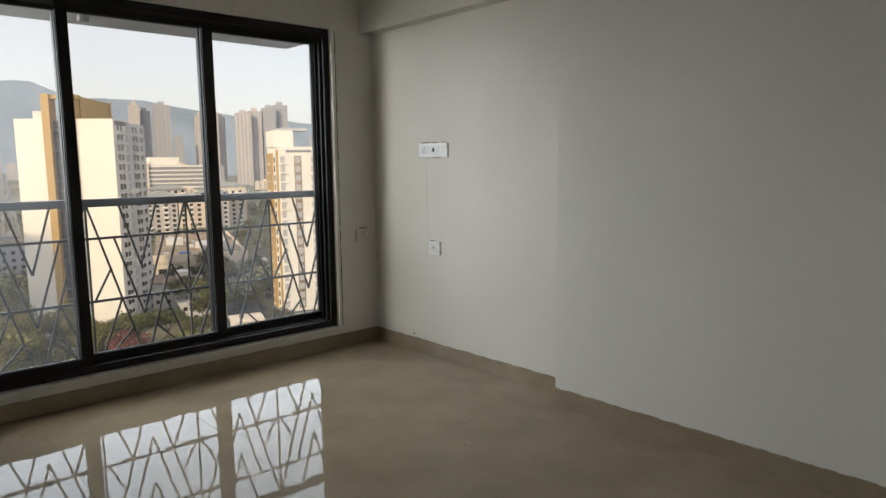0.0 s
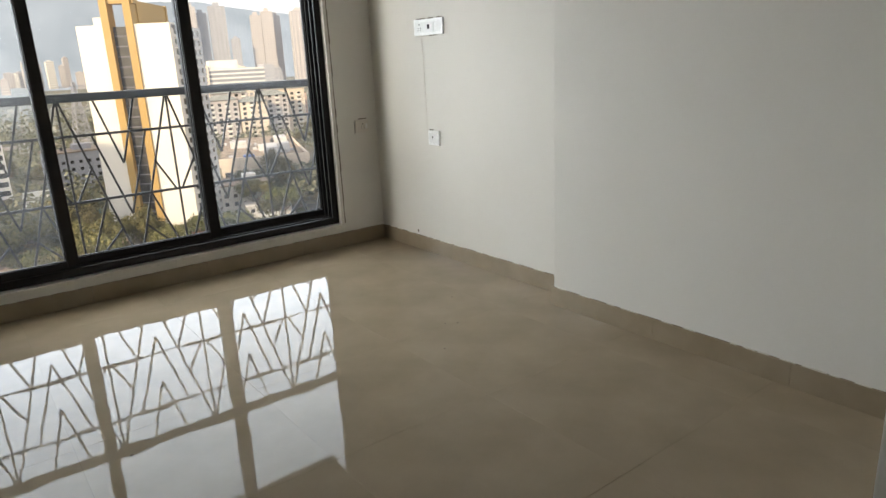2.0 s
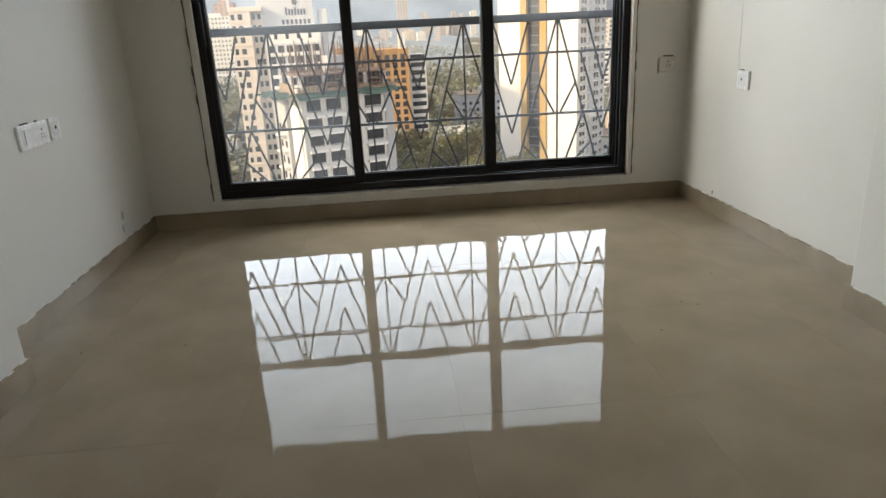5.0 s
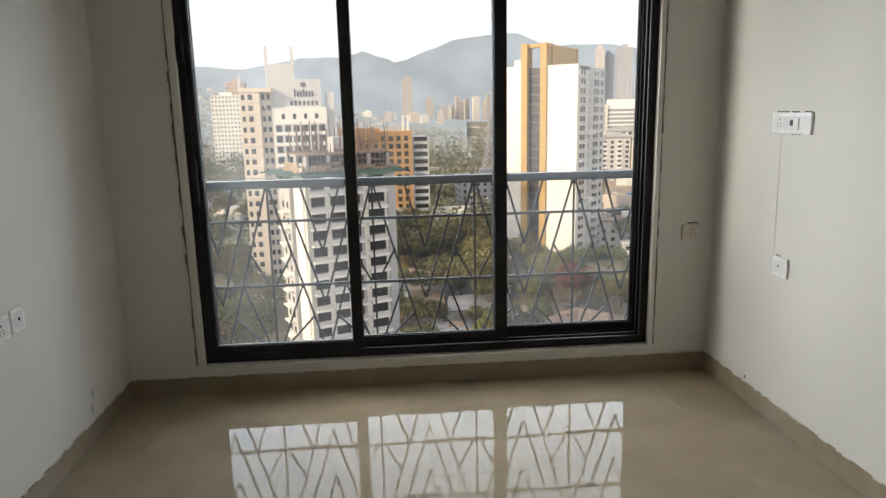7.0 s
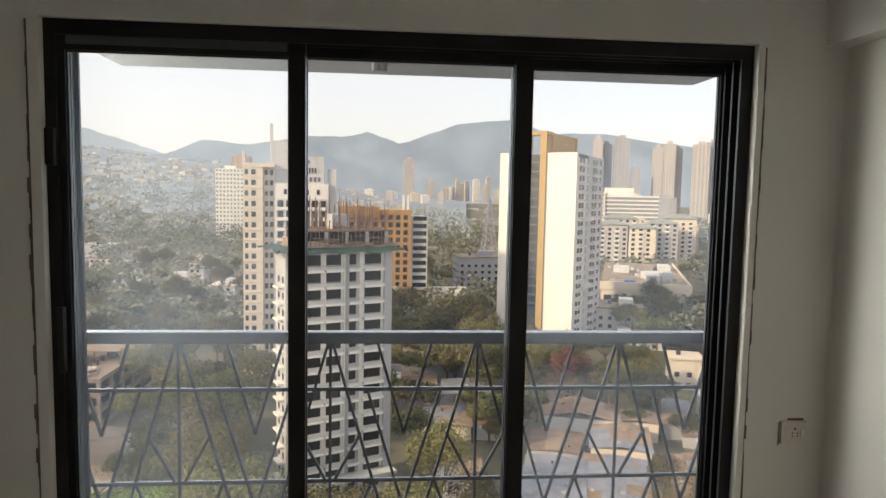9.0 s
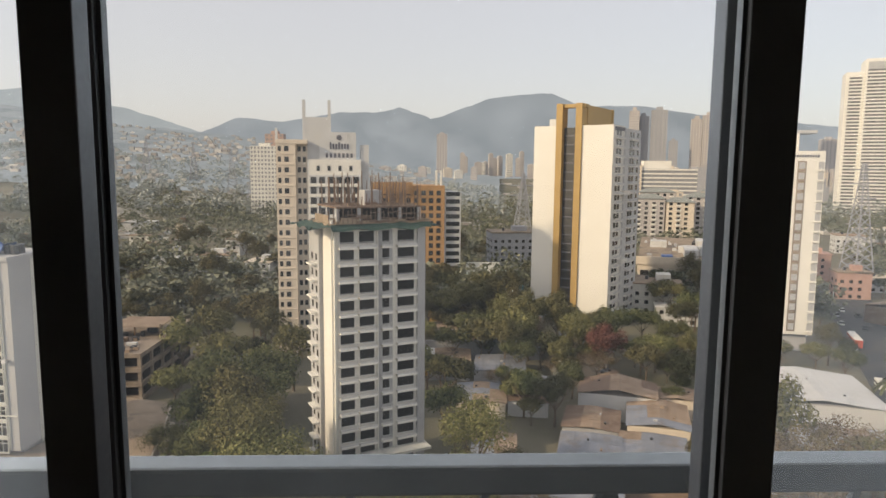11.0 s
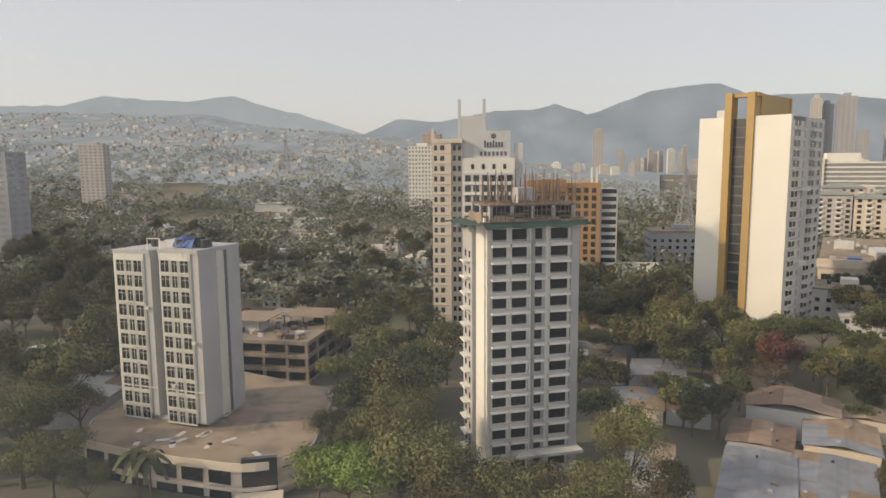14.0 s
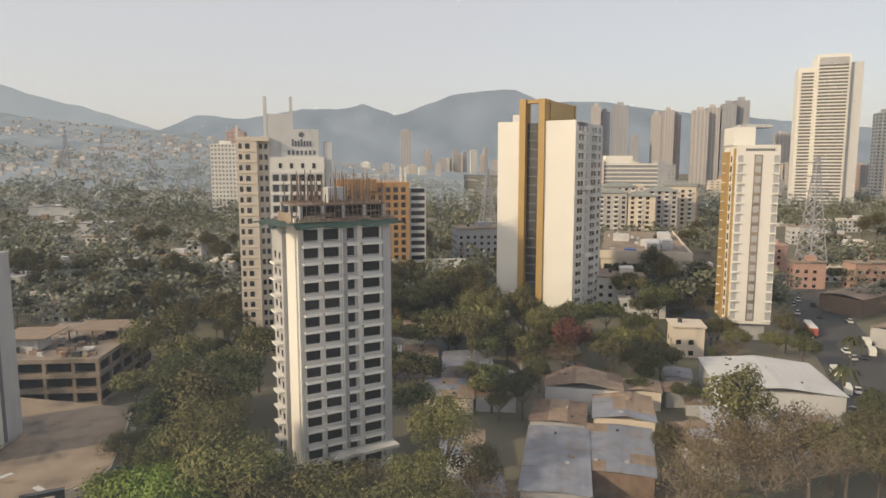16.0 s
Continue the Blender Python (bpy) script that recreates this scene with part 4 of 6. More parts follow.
def twin_tower():
    t = block("twin_tower", -70.0, 113.4, -49.32, -8, "stained pale twin block of flats on a podium")
    D, H, st = 12.6, 34.4, 3.0
    part("wall", box(-9.0, 0, 0, D, 0.9, H), M_GREY, t)
    part("wall", box(-21.2, -12.2, 1.0, D, 0.9, H - 0.6), M_GREY, t)
    part("link_wall", box(-12.2, -9.0, 4.6, D, 0, H - 0.3), M_GREY, t)
    part("front_panel", box(-9.0, -1.6, -0.25, 0, 1.2, H), M_STAINED, t, "white framed front with grime streaks")
    part("front_panel", box(-21.2, -13.7, 0.75, 1.0, 1.2, H - 0.6), M_STAINED, t)
    part("base", box(-20.6, -0.6, 1.6, D - 0.6, -0.05, 0.9), M_GREY, t)
    ws = {w: flat_window(w, 2.25) for w in (1.95, 1.3)}
    for k in range(11):
        z = H - 1.0 - (k + 1) * st + 0.35
        for x, w in ((-7.55, 1.95), (-5.3, 1.3), (-3.0, 1.95)):
            place(ws[w], t, x, -0.26, z)
        for x, w in ((-19.45, 1.95), (-17.3, 1.3), (-15.1, 1.95)):
            place(ws[w], t, x, 0.74, z - 0.5)
        place(ws[1.3], t, 0.0, 6.2, z, 90)
    led = mesh_of("band", box(-9.1, 0.05, -0.45, -0.25, 0, 0.25), M_STAINED)
    place(led, t, 0, 0, 7.2)
    place(led, t, -11.9, 1.0, 6.7)
    part("side_groove", box(0.0, 0.14, 7.6, 8.4, 1, H), M_SIGN, t)
    part("side_strip", box(0.0, 0.10, 5.2, 7.5, 1, H), M_STAINED, t)
    part("parapet", box(-9.3, 0.1, -0.3, D, H, H + 0.7), M_GREY, t)
    part("parapet", box(-21.3, -12.2, 0.7, D, H - 0.6, H + 0.1), M_GREY, t)
    part("stair_head", box(-11.4, -7.4, 2.6, 8, H - 0.3, H + 1.9), M_PALE, t)
    for x, y in ((-12.7, 3.2), (-11.6, 3.4), (-1.6, 4.0), (-3.0, 4.2), (-2.2, 6.0), (-6.6, 3.0), (-5.4, 3.4)):
        tk = tube(bmesh.new(), (x, y, H + 0.7), (x, y, H + 2.3), 0.75, 0.72, 14)
        part("water_tank", tk, M_TANK, t)
    bm = bmesh.new()
    rd = random.Random(5)
    rows = [[bm.verts.new((-7.6 + 4.6 * i / 8, 2.0 + 5 * j / 5, H + 2.3 + 0.5 * math.sin(i * 0.9) * (1 - abs(j - 2.5) / 3) + rd.uniform(-0.25, 0.25) - (1.4 if j in (0, 5) else 0))) for j in range(6)] for i in range(9)]
    for i in range(8):
        for j in range(5):
            bm.faces.new((rows[i][j], rows[i + 1][j], rows[i + 1][j + 1], rows[i][j + 1]))
    part("tarpaulin", bm, M_TARP, t, "blue tarpaulin over the tanks")
    part("railing", bar(bar(bar(bmesh.new(), (-13.6, 2, H + 2.4), (-10.6, 2, H + 2.4), 0.12), (-13.6, 2, H), (-13.6, 2, H + 2.4), 0.12), (-10.6, 2, H), (-10.6, 2, H + 2.4), 0.12), M_WHITE, t)
    for k in range(3):
        z = rd.randrange(11) * st + 1.8
        x = rd.choice((-7.6, -2.3, -19.7, -14.0))
        part("air_conditioner", box(x + 0.5, x + 1.3, (-0.85 if x > -10 else 0.15), (-0.27 if x > -10 else 0.73), z, z + 0.6), M_PALE, t)


def podium():
    t = block("podium", -0.84, 0, GZ + 0.68, 0, "curved low podium building with a grimy flat roof")
    out = [Vector(p) for p in ((-96, 114), (-91.5, 105.0), (-80, 102.5), (-68, 101.0), (-58, 100.3))]
    c, r = Vector((-58.0, 111.3)), 11.0
    for k in range(1, 9):
        a = radians(-90 + k * 11.5)
        out.append(c + Vector((math.cos(a) * r, math.sin(a) * r)))
    out += [Vector((-50.5, 128)), Vector((-53.5, 140)), Vector((-84, 150)), Vector((-100, 140))]

    def prism(grow, z0, z1):
        bm = bmesh.new()
        mid = Vector((-74, 122))
        pts = [mid + (p - mid) * (1 + grow) for p in out]
        lo = [bm.verts.new((p.x, p.y, z0)) for p in pts]
        hi = [bm.verts.new((p.x, p.y, z1)) for p in pts]
        bm.faces.new(lo[::-1])
        bm.faces.new(hi)
        for k in range(len(pts)):
            bm.faces.new((lo[k], lo[(k + 1) % len(pts)], hi[(k + 1) % len(pts)], hi[k]))
        return bm
    part("wall", prism(-0.03, 0, 6.4), M_BEIGE, t)
    part("cornice", prism(0.0, 6.4, 7.9), M_BEIGE, t, "pale beige cornice band")
    part("roof", prism(-0.012, 7.9, 8.02), M_ROOF, t, "grimy flat roof")
    part("plinth_band", prism(0.012, 2.9, 3.5), M_BEIGE, t)
    dark = win_mesh(4.4, 2.4, M_DARKGLASS)
    for x, y, a in ((-88, 105.6, -12), (-82.5, 104.4, -12), (-77, 103.4, -8), (-71.5, 102.8, -8), (-66, 102.2, -6), (-60.5, 101.9, -6)):
        place(dark, t, x, y - 0.95, 3.7, a)
        place(dark, t, x, y - 0.95, 0.4, a)
    part("entrance_glass", box(-3.0, 3.0, -0.6, 0.4, 0, 8.6), M_DARKGLASS, t, "tall dark glass entrance bay").matrix_basis = pose(-53.5, 102.2, 0, 0, 0, 22)
    b = part("sign_band", box(-4.5, 4.5, -0.3, 0.1, 5.9, 7.7), M_TARP, t, "blue sign band with plain pale bars")
    b.matrix_basis = pose(-48.4, 108.6, 0, 0, 0, 64)
    for k in range(6):
        s = part("sign_bar", box(-0.4, 0.4, -0.36, -0.3, 6.4, 7.2), M_PALE, b)
        s.location = (-3.2 + k * 1.2, 0, 0)
    part("awning", box(-4, 4, -4, 0, 2.6, 2.9), M_BEIGE, t).matrix_basis = pose(-53.0, 101.0, 0, 0, 0, 22)
    rd = random.Random(3)
    for k in range(16):
        x, y = rd.uniform(-90, -55), rd.uniform(104, 112)
        part("roof_patch", box(-rd.uniform(0.6, 2.4), rd.uniform(0.6, 2.4), -0.5, 0.5, 8.02, 8.06), rd.choice((M_BROWNSHEET, M_PALE, M_BEIGE)), t).matrix_basis = pose(x, y, 0, 0, 0, rd.uniform(0, 180))


def beige_tower():
    """Stepped tower with a roof sign; its lettering is drawn as plain bars."""
    t = block("beige_tower", -41.6, 197.0, GZ + LIFT * 197 - 3.3, 6, "tall stepped beige and white tower with a roof sign")
    part("wing_wall", box(0, 5.6, 0, 16, 0, 66), M_BEIGE, t)
    part("wing_wall", box(5.6, 8.8, 2.2, 16, 0, 66), M_BEIGE, t)
    part("centre_wall", box(8.8, 24.6, 1.2, 17, 0, 61.5), M_WHITE, t)
    part("recess", box(9.4, 24.0, 0.9, 1.3, 0, 57), M_PALE, t)
    part("flank_wall", box(24.6, 27.0, 3.4, 17, 0, 66), M_PALE, t)
    part("head_block", box(7.6, 15.5, 3.5, 12, 61.5, 74), M_PALE, t)
    part("sign_board", box(12.4, 23.2, 2.6, 3.2, 61.4, 69.6), M_PALE, t, "pale sign board with plain dark bars")
    for k in range(7):
        part("sign_bar", box(15.4 + k * 0.85, 15.95 + k * 0.85, 2.5, 2.6, 64.6, 66.2 + (0.5 if k in (0, 3) else 0)), M_SIGN, t)
    for k in range(7):
        part("sign_bar", box(14.2 + k * 1.22, 14.9 + k * 1.22, 2.5, 2.6, 62.1, 63.4), M_SIGN, t)
    part("sign_emblem", tube(bmesh.new(), (18.2, 2.6, 68.0), (18.2, 2.48, 68.0), 0.9, 0.9, 5), M_SIGN, t)
    for x in (7.5, 14.9):
        part("mast", box(x, x + 0.9, 3.4, 4.4, 61.5, 79), M_PALE, t)
    part("mast", box(-0.2, 0.5, 0.2, 0.9, 66, 70.5), M_PALE, t)
    part("parapet", box(-0.2, 9.0, -0.2, 16.2, 66, 67.2), M_BEIGE, t)
    w1, w2, w3 = win_mesh(1.25, 1.5, M_DARKGLASS), win_mesh(0.9, 1.5, M_DARKGLASS), win_mesh(1.7, 1.9, M_DARKGLASS)
    band = mesh_of("band", box(0, 5.6, -0.22, 0, -0.25, 0.05), M_BEIGE)
    band2 = mesh_of("band", box(9.2, 24.4, 0.5, 1.2, -0.6, 0.25), M_WHITE)
    for k in range(21):
        z = 66 - (k + 1) * 3.08 + 0.9
        place(w1, t, 3.0, -0.04, z)
        place(w2, t, 1.0, -0.04, z)
        place(w2, t, 6.5, 2.16, z)
        place(w2, t, 8.0, 2.16, z)
        place(band, t, 0, 0, z - 0.6)
    for k in range(18):
        z = 57 - (k + 1) * 3.08 + 0.6
        for j in range(6):
            place(w3, t, 10.6 + j * 2.5, 0.86, z)
        place(band2, t, 0, 0, z - 0.35)
    for j in range(4):
        place(w2, t, 12.0 + j * 3.2, 1.14, 58.2)


def white_tower():
    t = block("white_tower", 65.8, 225.0, round(GZ + LIFT * 225.0, 2), -35, "white tower with ochre yellow fins and a windowed flank")
    H = 70.6
    part("wall", box(-29.2, -20.6, 0, 30, 0, H), M_WHITE, t, "blank sunlit white wall")
    part("wall", box(-12.2, 0, 0, 12, 0, H), M_WHITE, t, "blank sunlit white wall")
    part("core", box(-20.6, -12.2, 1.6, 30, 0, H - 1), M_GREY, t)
    part("rear_wall", box(-12.2, -0.5, 12, 33, 0, H - 0.5), M_PALE, t)
    part("fin", box(-20.6, -18.3, -0.7, 4, 0, H + 7.6), M_YELLOW, t, "ochre yellow vertical fin")
    part("fin", box(-13.4, -11.1, -0.7, 4, 0, H + 7.6), M_YELLOW, t, "ochre yellow vertical fin")
    part("crown_wall", box(-11.1, -10.7, 4, 30, H, H + 7.2), M_YELLOW, t)
    part("crown_wall", box(-20.6, -10.3, 29, 30, H, H + 7.4), M_YELLOW, t)
    part("crown_beam", box(-20.6, -10.3, 0.2, 4, H + 6.2, H + 7.4), M_YELLOW, t)
    gl = part("glass_strip", box(-18.3, -13.4, 1.4, 1.6, 0, H - 0.6), M_DARKGLASS, t, "dark glazed strip between the fins")
    for k in range(22):
        part("glass_band", box(-18.3, -13.4, 1.25, 1.4, k * 3.18 + 0.2, k * 3.18 + 0.6), M_SIGN, gl)
    win = win_mesh(2.4, 1.9, M_DARKGLASS)
    slab = mesh_of("ledge", box(-3.8, 3.8, -1.3, 0, -0.3, 0.05), M_WHITE)
    par = mesh_of("parapet", box(-3.8, 3.8, -1.3, -1.15, 0.05, 0.6), M_PALE)
    for k in range(21):
        z = H - 1.2 - (k + 1) * 3.18
        for y0 in (4.0, 20.5):
            for dy in (-1.6, 1.4):
                place(win, t, 0.0 if y0 < 10 else -0.5, y0 + 2 + dy, z + 0.9, 90)
            place(slab, t, 0.0 if y0 < 10 else -0.5, y0 + 2, z, 90)
            place(par, t, 0.0 if y0 < 10 else -0.5, y0 + 2, z, 90)
        place(win, t, -0.5, 29.5, z + 0.9, 90)
    part("side_recess", box(-0.45, 0.0, 11.2, 13.4, 0, H - 0.5), M_GREY, t)
    for z in (46.5, 22.0):
        part("sky_terrace", box(-0.5, 1.4, 9.5, 16.5, z, z + 1.6), M_WHITE, t)
    for k in range(11):
        part("sign_bar", box(-0.02, 0.08, 1.6 + k * 0.95, 2.2 + k * 0.95, H - 1.7, H - 0.5), M_SIGN, t)
    part("roof_tank", box(-27, -23, 8, 14, H, H + 3), M_PALE, t)


def slender_tower():
    t = block("slender_tower", 109.6, 200.0, round(GZ + LIFT * 200.0, 2), -15, "slender cream tower with an ochre flank and bay windows")
    H = 62.0
    part("wall", box(0, 12.7, 0, 16.5, 5.5, H), M_WHITE, t)
    part("base", box(1, 11.5, 1.5, 15, 0, 5.5), M_GREY, t)
    part("ochre_wall", box(-0.5, 0, 8.0, 16.5, 5.5, H - 2), M_YELLOW, t, "ochre yellow flank")
    part("ochre_fin", box(-0.7, -0.05, 0.6, 1.1, 5.5, H - 1), M_YELLOW, t, "thin ochre yellow fin")
    part("head_block", box(-0.4, 6.2, 4, 16, H, H + 5.6), M_WHITE, t)
    part("roof_frame", box(2.2, 12.0, 7, 15.5, H + 5.6, H + 6.6), M_GREY, t)
    strip = part("dark_strip", box(5.2, 7.6, -0.12, 0, 6.5, H - 3), M_DERELICT, t, "taupe strip of stacked windows")
    w1, w2, w3 = win_mesh(1.7, 2.0, M_GREY), win_mesh(1.5, 2.2, M_GREY), win_mesh(1.6, 2.0, M_DARKGLASS)
    slab = mesh_of("ledge", box(-1.0, 1.0, -0.7, 0, -0.2, 0.05), M_WHITE)
    for k in range(17):
        z = 7.0 + k * 3.1
        place(w1, strip, 6.4, -0.15, z)
        for x in (1.2, 11.7):
            place(w2, t, x, -0.05, z)
            place(slab, t, x, 0, z - 0.3)
        for y in (3.0, 6.2):
            place(w3, t, -0.04, y, z, -90)
        place(slab, t, 0, 4.6, z - 0.3, -90)
        place(slab, t, -0.5, 12.0, z - 0.3, -90)
    for k in range(12):
        part("sign_bar", box(2.6 + k * 0.72, 3.1 + k * 0.72, -0.1, 0.0, H - 1.9, H - 1.1), M_SIGN, t)


def slab_mesh(w, d, mat):
    return mesh_of("floor_band", box(0, w, -0.6, 0, 0, 1.1), mat)


def tall_tower():
    t = block("tall_tower", 429, 664, round(GZ + LIFT * 664, 2), -26, "very tall cream residential tower with banded balconies")
    part("wall", box(0, 16, 4, 34, 0, 146), M_WHITE, t)
    part("centre_wall", box(16, 46, 0, 34, 0, 158), M_WHITE, t)
    part("wall", box(46, 58, 5, 34, 0, 150), M_PALE, t)
    part("crown_panel", box(18, 44, -0.5, 0, 148, 155), M_GREY, t)
    b1, b2 = mesh_of("floor_band", box(17, 45, -1.0, 0, 0, 1.3), M_WHITE), mesh_of("floor_band", box(1, 15, 3.2, 4, 0, 1.2), M_WHITE)
    # proud bands coloured dark for the shade in the balcony recesses
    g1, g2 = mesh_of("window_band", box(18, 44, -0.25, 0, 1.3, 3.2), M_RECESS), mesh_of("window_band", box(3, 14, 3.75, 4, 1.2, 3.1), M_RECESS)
    for k in range(43):
        z = 4 + k * 3.35
        place(b1, t, 0, 0, z)
        place(g1, t, 0, 0, z)
        if k < 41:
            place(b2, t, 0, 0, z)
            place(g2, t, 0, 0, z)


def flat_roof_block():
    t = block("flat_roof_block", 97.5, 288, round(GZ + LIFT * 288, 2), -19.5, "wide low cream factory block with a cluttered flat roof")
    part("wall", box(0, 38, 0, 104, 0, 14), M_BEIGE, t)
    part("parapet", box(-0.6, 38.6, -0.6, 0.3, 13, 16.6), M_BEIGE, t)
    part("parapet", box(37.9, 38.6, 0.3, 104, 14, 16.2), M_BEIGE, t)
    part("roof", box(0, 37.9, 0.3, 104, 14, 15.2), M_ROOF, t)
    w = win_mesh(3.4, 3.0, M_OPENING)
    for k in range(7):
        for z in (2.0, 7.6):
            place(w, t, 3.0 + k * 5.3, -0.6, z)
    rd = random.Random(9)
    for x, y, a, b, h in ((20, 12, 6, 22, 3.4), (27, 20, 5, 9, 4.2), (18, 30, 12, 5, 3.0), (5, 50, 8, 8, 3.2), (28, 60, 6, 16, 3.0)):
        part("roof_room", box(x, x + a, y, y + b, 15.2, 15.2 + h), M_PALE, t)
    part("tarpaulin", box(10, 15, 8, 13, 15.2, 16.4, 0.3), M_TARP, t, "blue tarpaulin on the roof")
    for k in range(14):
        x, y = rd.uniform(2, 34), rd.uniform(3, 90)
        part("roof_unit", box(x, x + rd.uniform(0.8, 2.5), y, y + rd.uniform(0.8, 3), 15.2, 15.2 + rd.uniform(0.6, 1.8)), rd.choice((M_PALE, M_TANK, M_GREY)), t)


def ochre_office():
    t = block("ochre_office", -20, 306, round(GZ + LIFT * 306, 2), 5, "ochre office block with scaffolded top behind the towers")
    part("wall", box(0, 33, 0, 22, 0, 46), M_ORANGE, t)
    part("wall", box(33, 41, 2, 22, 0, 43), M_PALE, t)
    part("roof_wall", box(0, 18, -1, 0, 42, 47.5), M_ORANGE, t)
    w = win_mesh(2.0, 2.2, M_DARKGLASS)
    wide = win_mesh(6.4, 2.0, M_DARKGLASS)
    for k in range(12):
        z = 3 + k * 3.5
        for j in range(9):
            place(w, t, 2.2 + j * 3.5, -0.05, z)
        place(wide, t, 37.2, 1.95, z - 0.4)
    rd = random.Random(31)
    for k in range(30):
        x = rd.uniform(-2, 22)
        part("scaffold_pole", tube(bmesh.new(), (x, -2, 40), (x + rd.uniform(-0.5, 0.5), -2, rd.uniform(46, 52)), 0.10, 0.08, 5), M_RUST, t)
    for x in (29, 31.2):
        part("roof_mast", box(x, x + 0.9, 3, 4, 46, 53), M_WHITE, t)


def old_block():
    """Derelict three-storey concrete block behind the podium."""
    t = block("old_block", -80.5, 158, round(GZ + LIFT * 158, 2), 0, "derelict concrete block with a cluttered rusty roof")
    for k in range(4):
        part("slab", box(-12 + k * 0.2, 14, -1.2, 36, k * 3.6 + 0.2, k * 3.6 + 1.2), M_DERELICT, t)
        if k < 3:
            # inner wall coloured near-black for the shade inside the open floors
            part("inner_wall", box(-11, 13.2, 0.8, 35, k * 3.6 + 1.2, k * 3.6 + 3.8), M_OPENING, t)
            for x in (-11.5, -5, 1.5, 8, 13.4):
                part("column", box(x - 0.4, x + 0.4, -0.9, -0.1, k * 3.6 + 1.2, k * 3.6 + 3.8), M_DERELICT, t)
            for y in (6, 13, 20, 27):
                part("column", box(13.0, 13.8, y, y + 0.8, k * 3.6 + 1.2, k * 3.6 + 3.8), M_DERELICT, t)
    rd = random.Random(12)
    part("roof_room", box(-9, -3, 6, 13, 12, 15.4), M_PALE, t)
    part("roof_sheet", box(-12, 0, 4, 16, 15.5, 15.75), M_BROWNSHEET, t)
    part("roof_sheet", box(0, 13, 14, 26, 14.8, 15.0), M_BROWNSHEET, t)
    for x, y in ((0.4, 14.5), (12.6, 14.5), (12.6, 25.5), (6, 14.5)):
        part("post", box(x, x + 0.3, y, y + 0.3, 12, 14.8), M_RUST, t)
    for k in range(40):
        x, y = rd.uniform(-11, 12), rd.uniform(-0.5, 22)
        part("junk", box(x, x + rd.uniform(0.4, 2.6), y, y + rd.uniform(0.4, 2), 12, 12 + rd.uniform(0.2, 1.6)), rd.choice((M_RUST, M_BROWNSHEET, M_PALE, M_TANK)), t)


for f in (construction_tower, twin_tower, podium, beige_tower, white_tower, slender_tower, tall_tower, flat_roof_block, ochre_office, old_block):
    f()


# ---- generic far blocks ----
def far_block(name, x, y, w, d, top, storeys, wall, label, turn=0.0, cols=5, cap=None, group="", z=None):
    """A far tower: body, roof cap, and its windows as fine geometry of one part."""
    base = ground_z(x, y) - 2 if z is None else z
    t = block(name, x, y, base, turn, label, "building", group)
    h = top + LIFT * y - base
    part("wall", box(0, w, 0, d, 0, h), wall, t)
    part("roof_cap", box(w * 0.3, w * 0.7, d * 0.2, d * 0.7, h, h + max(2.0, h * 0.04)), cap or wall, t)
    bm = bmesh.new()
    st = h / storeys
    for k in range(storeys):
        for j in range(cols):
            cw = w / cols
            bx(bm, (j + 0.22) * cw, (j + 0.72) * cw, -0.12, 0.05, k * st + st * 0.3, k * st + st * 0.78)
        for j in range(max(2, cols // 2)):
            cw = d / max(2, cols // 2)
            bx(bm, -0.12, 0.05, (j + 0.25) * cw, (j + 0.7) * cw, k * st + st * 0.3, k * st + st * 0.78)
            bx(bm, w - 0.05, w + 0.12, (j + 0.25) * cw, (j + 0.7) * cw, k * st + st * 0.3, k * st + st * 0.78)
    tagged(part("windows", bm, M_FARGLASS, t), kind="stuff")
    return t


# far windows, pale, blue-grey and house walls carry painted haze in their colour
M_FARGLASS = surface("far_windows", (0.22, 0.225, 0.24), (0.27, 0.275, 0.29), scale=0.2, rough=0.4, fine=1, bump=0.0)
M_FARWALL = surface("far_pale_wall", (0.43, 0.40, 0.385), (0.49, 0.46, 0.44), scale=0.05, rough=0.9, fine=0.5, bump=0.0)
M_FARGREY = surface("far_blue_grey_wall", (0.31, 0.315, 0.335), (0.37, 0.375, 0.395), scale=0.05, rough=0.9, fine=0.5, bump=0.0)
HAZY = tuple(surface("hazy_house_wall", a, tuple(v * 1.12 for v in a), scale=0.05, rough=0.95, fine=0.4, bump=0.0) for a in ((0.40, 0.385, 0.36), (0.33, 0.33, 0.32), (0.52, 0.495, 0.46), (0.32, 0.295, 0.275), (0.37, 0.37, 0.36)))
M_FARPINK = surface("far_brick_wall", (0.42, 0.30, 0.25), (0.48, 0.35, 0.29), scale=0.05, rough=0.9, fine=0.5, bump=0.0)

far_block("far_tower", -482, 590, 25, 13, 14, 22, M_FARWALL, "lone pale residential tower on the plain", 8, 5)
far_block("far_tower", -323, 300, 29, 17, 5, 18, M_FARGREY, "grey residential tower at the edge of trees", 10, 4)
far_block("far_block", -146, 600, 24, 14, 9, 18, M_WHITE, "white residential slab with dark windows", 4, 8)
far_block("far_block", -150, 680, 18, 14, 22, 20, M_FARPINK, "reddish residential block behind a white one", 0, 4)
far_block("far_tower", 50, 1500, 23, 20, 50, 26, M_FARWALL, "slim hazy tower before the hills", 0, 4)
rd = random.Random(77)
for k in range(12):
    x = 118 + k * 17 + rd.uniform(-6, 6)
    far_block("far_block", x, 1800 + rd.uniform(-80, 120), rd.uniform(11, 18), 14, rd.uniform(-20, 16), 12, rd.choice((M_FARWALL, M_WHITE, M_FARWALL)), "distant pale apartment block", rd.uniform(-10, 10), 4, group="distant apartment blocks")
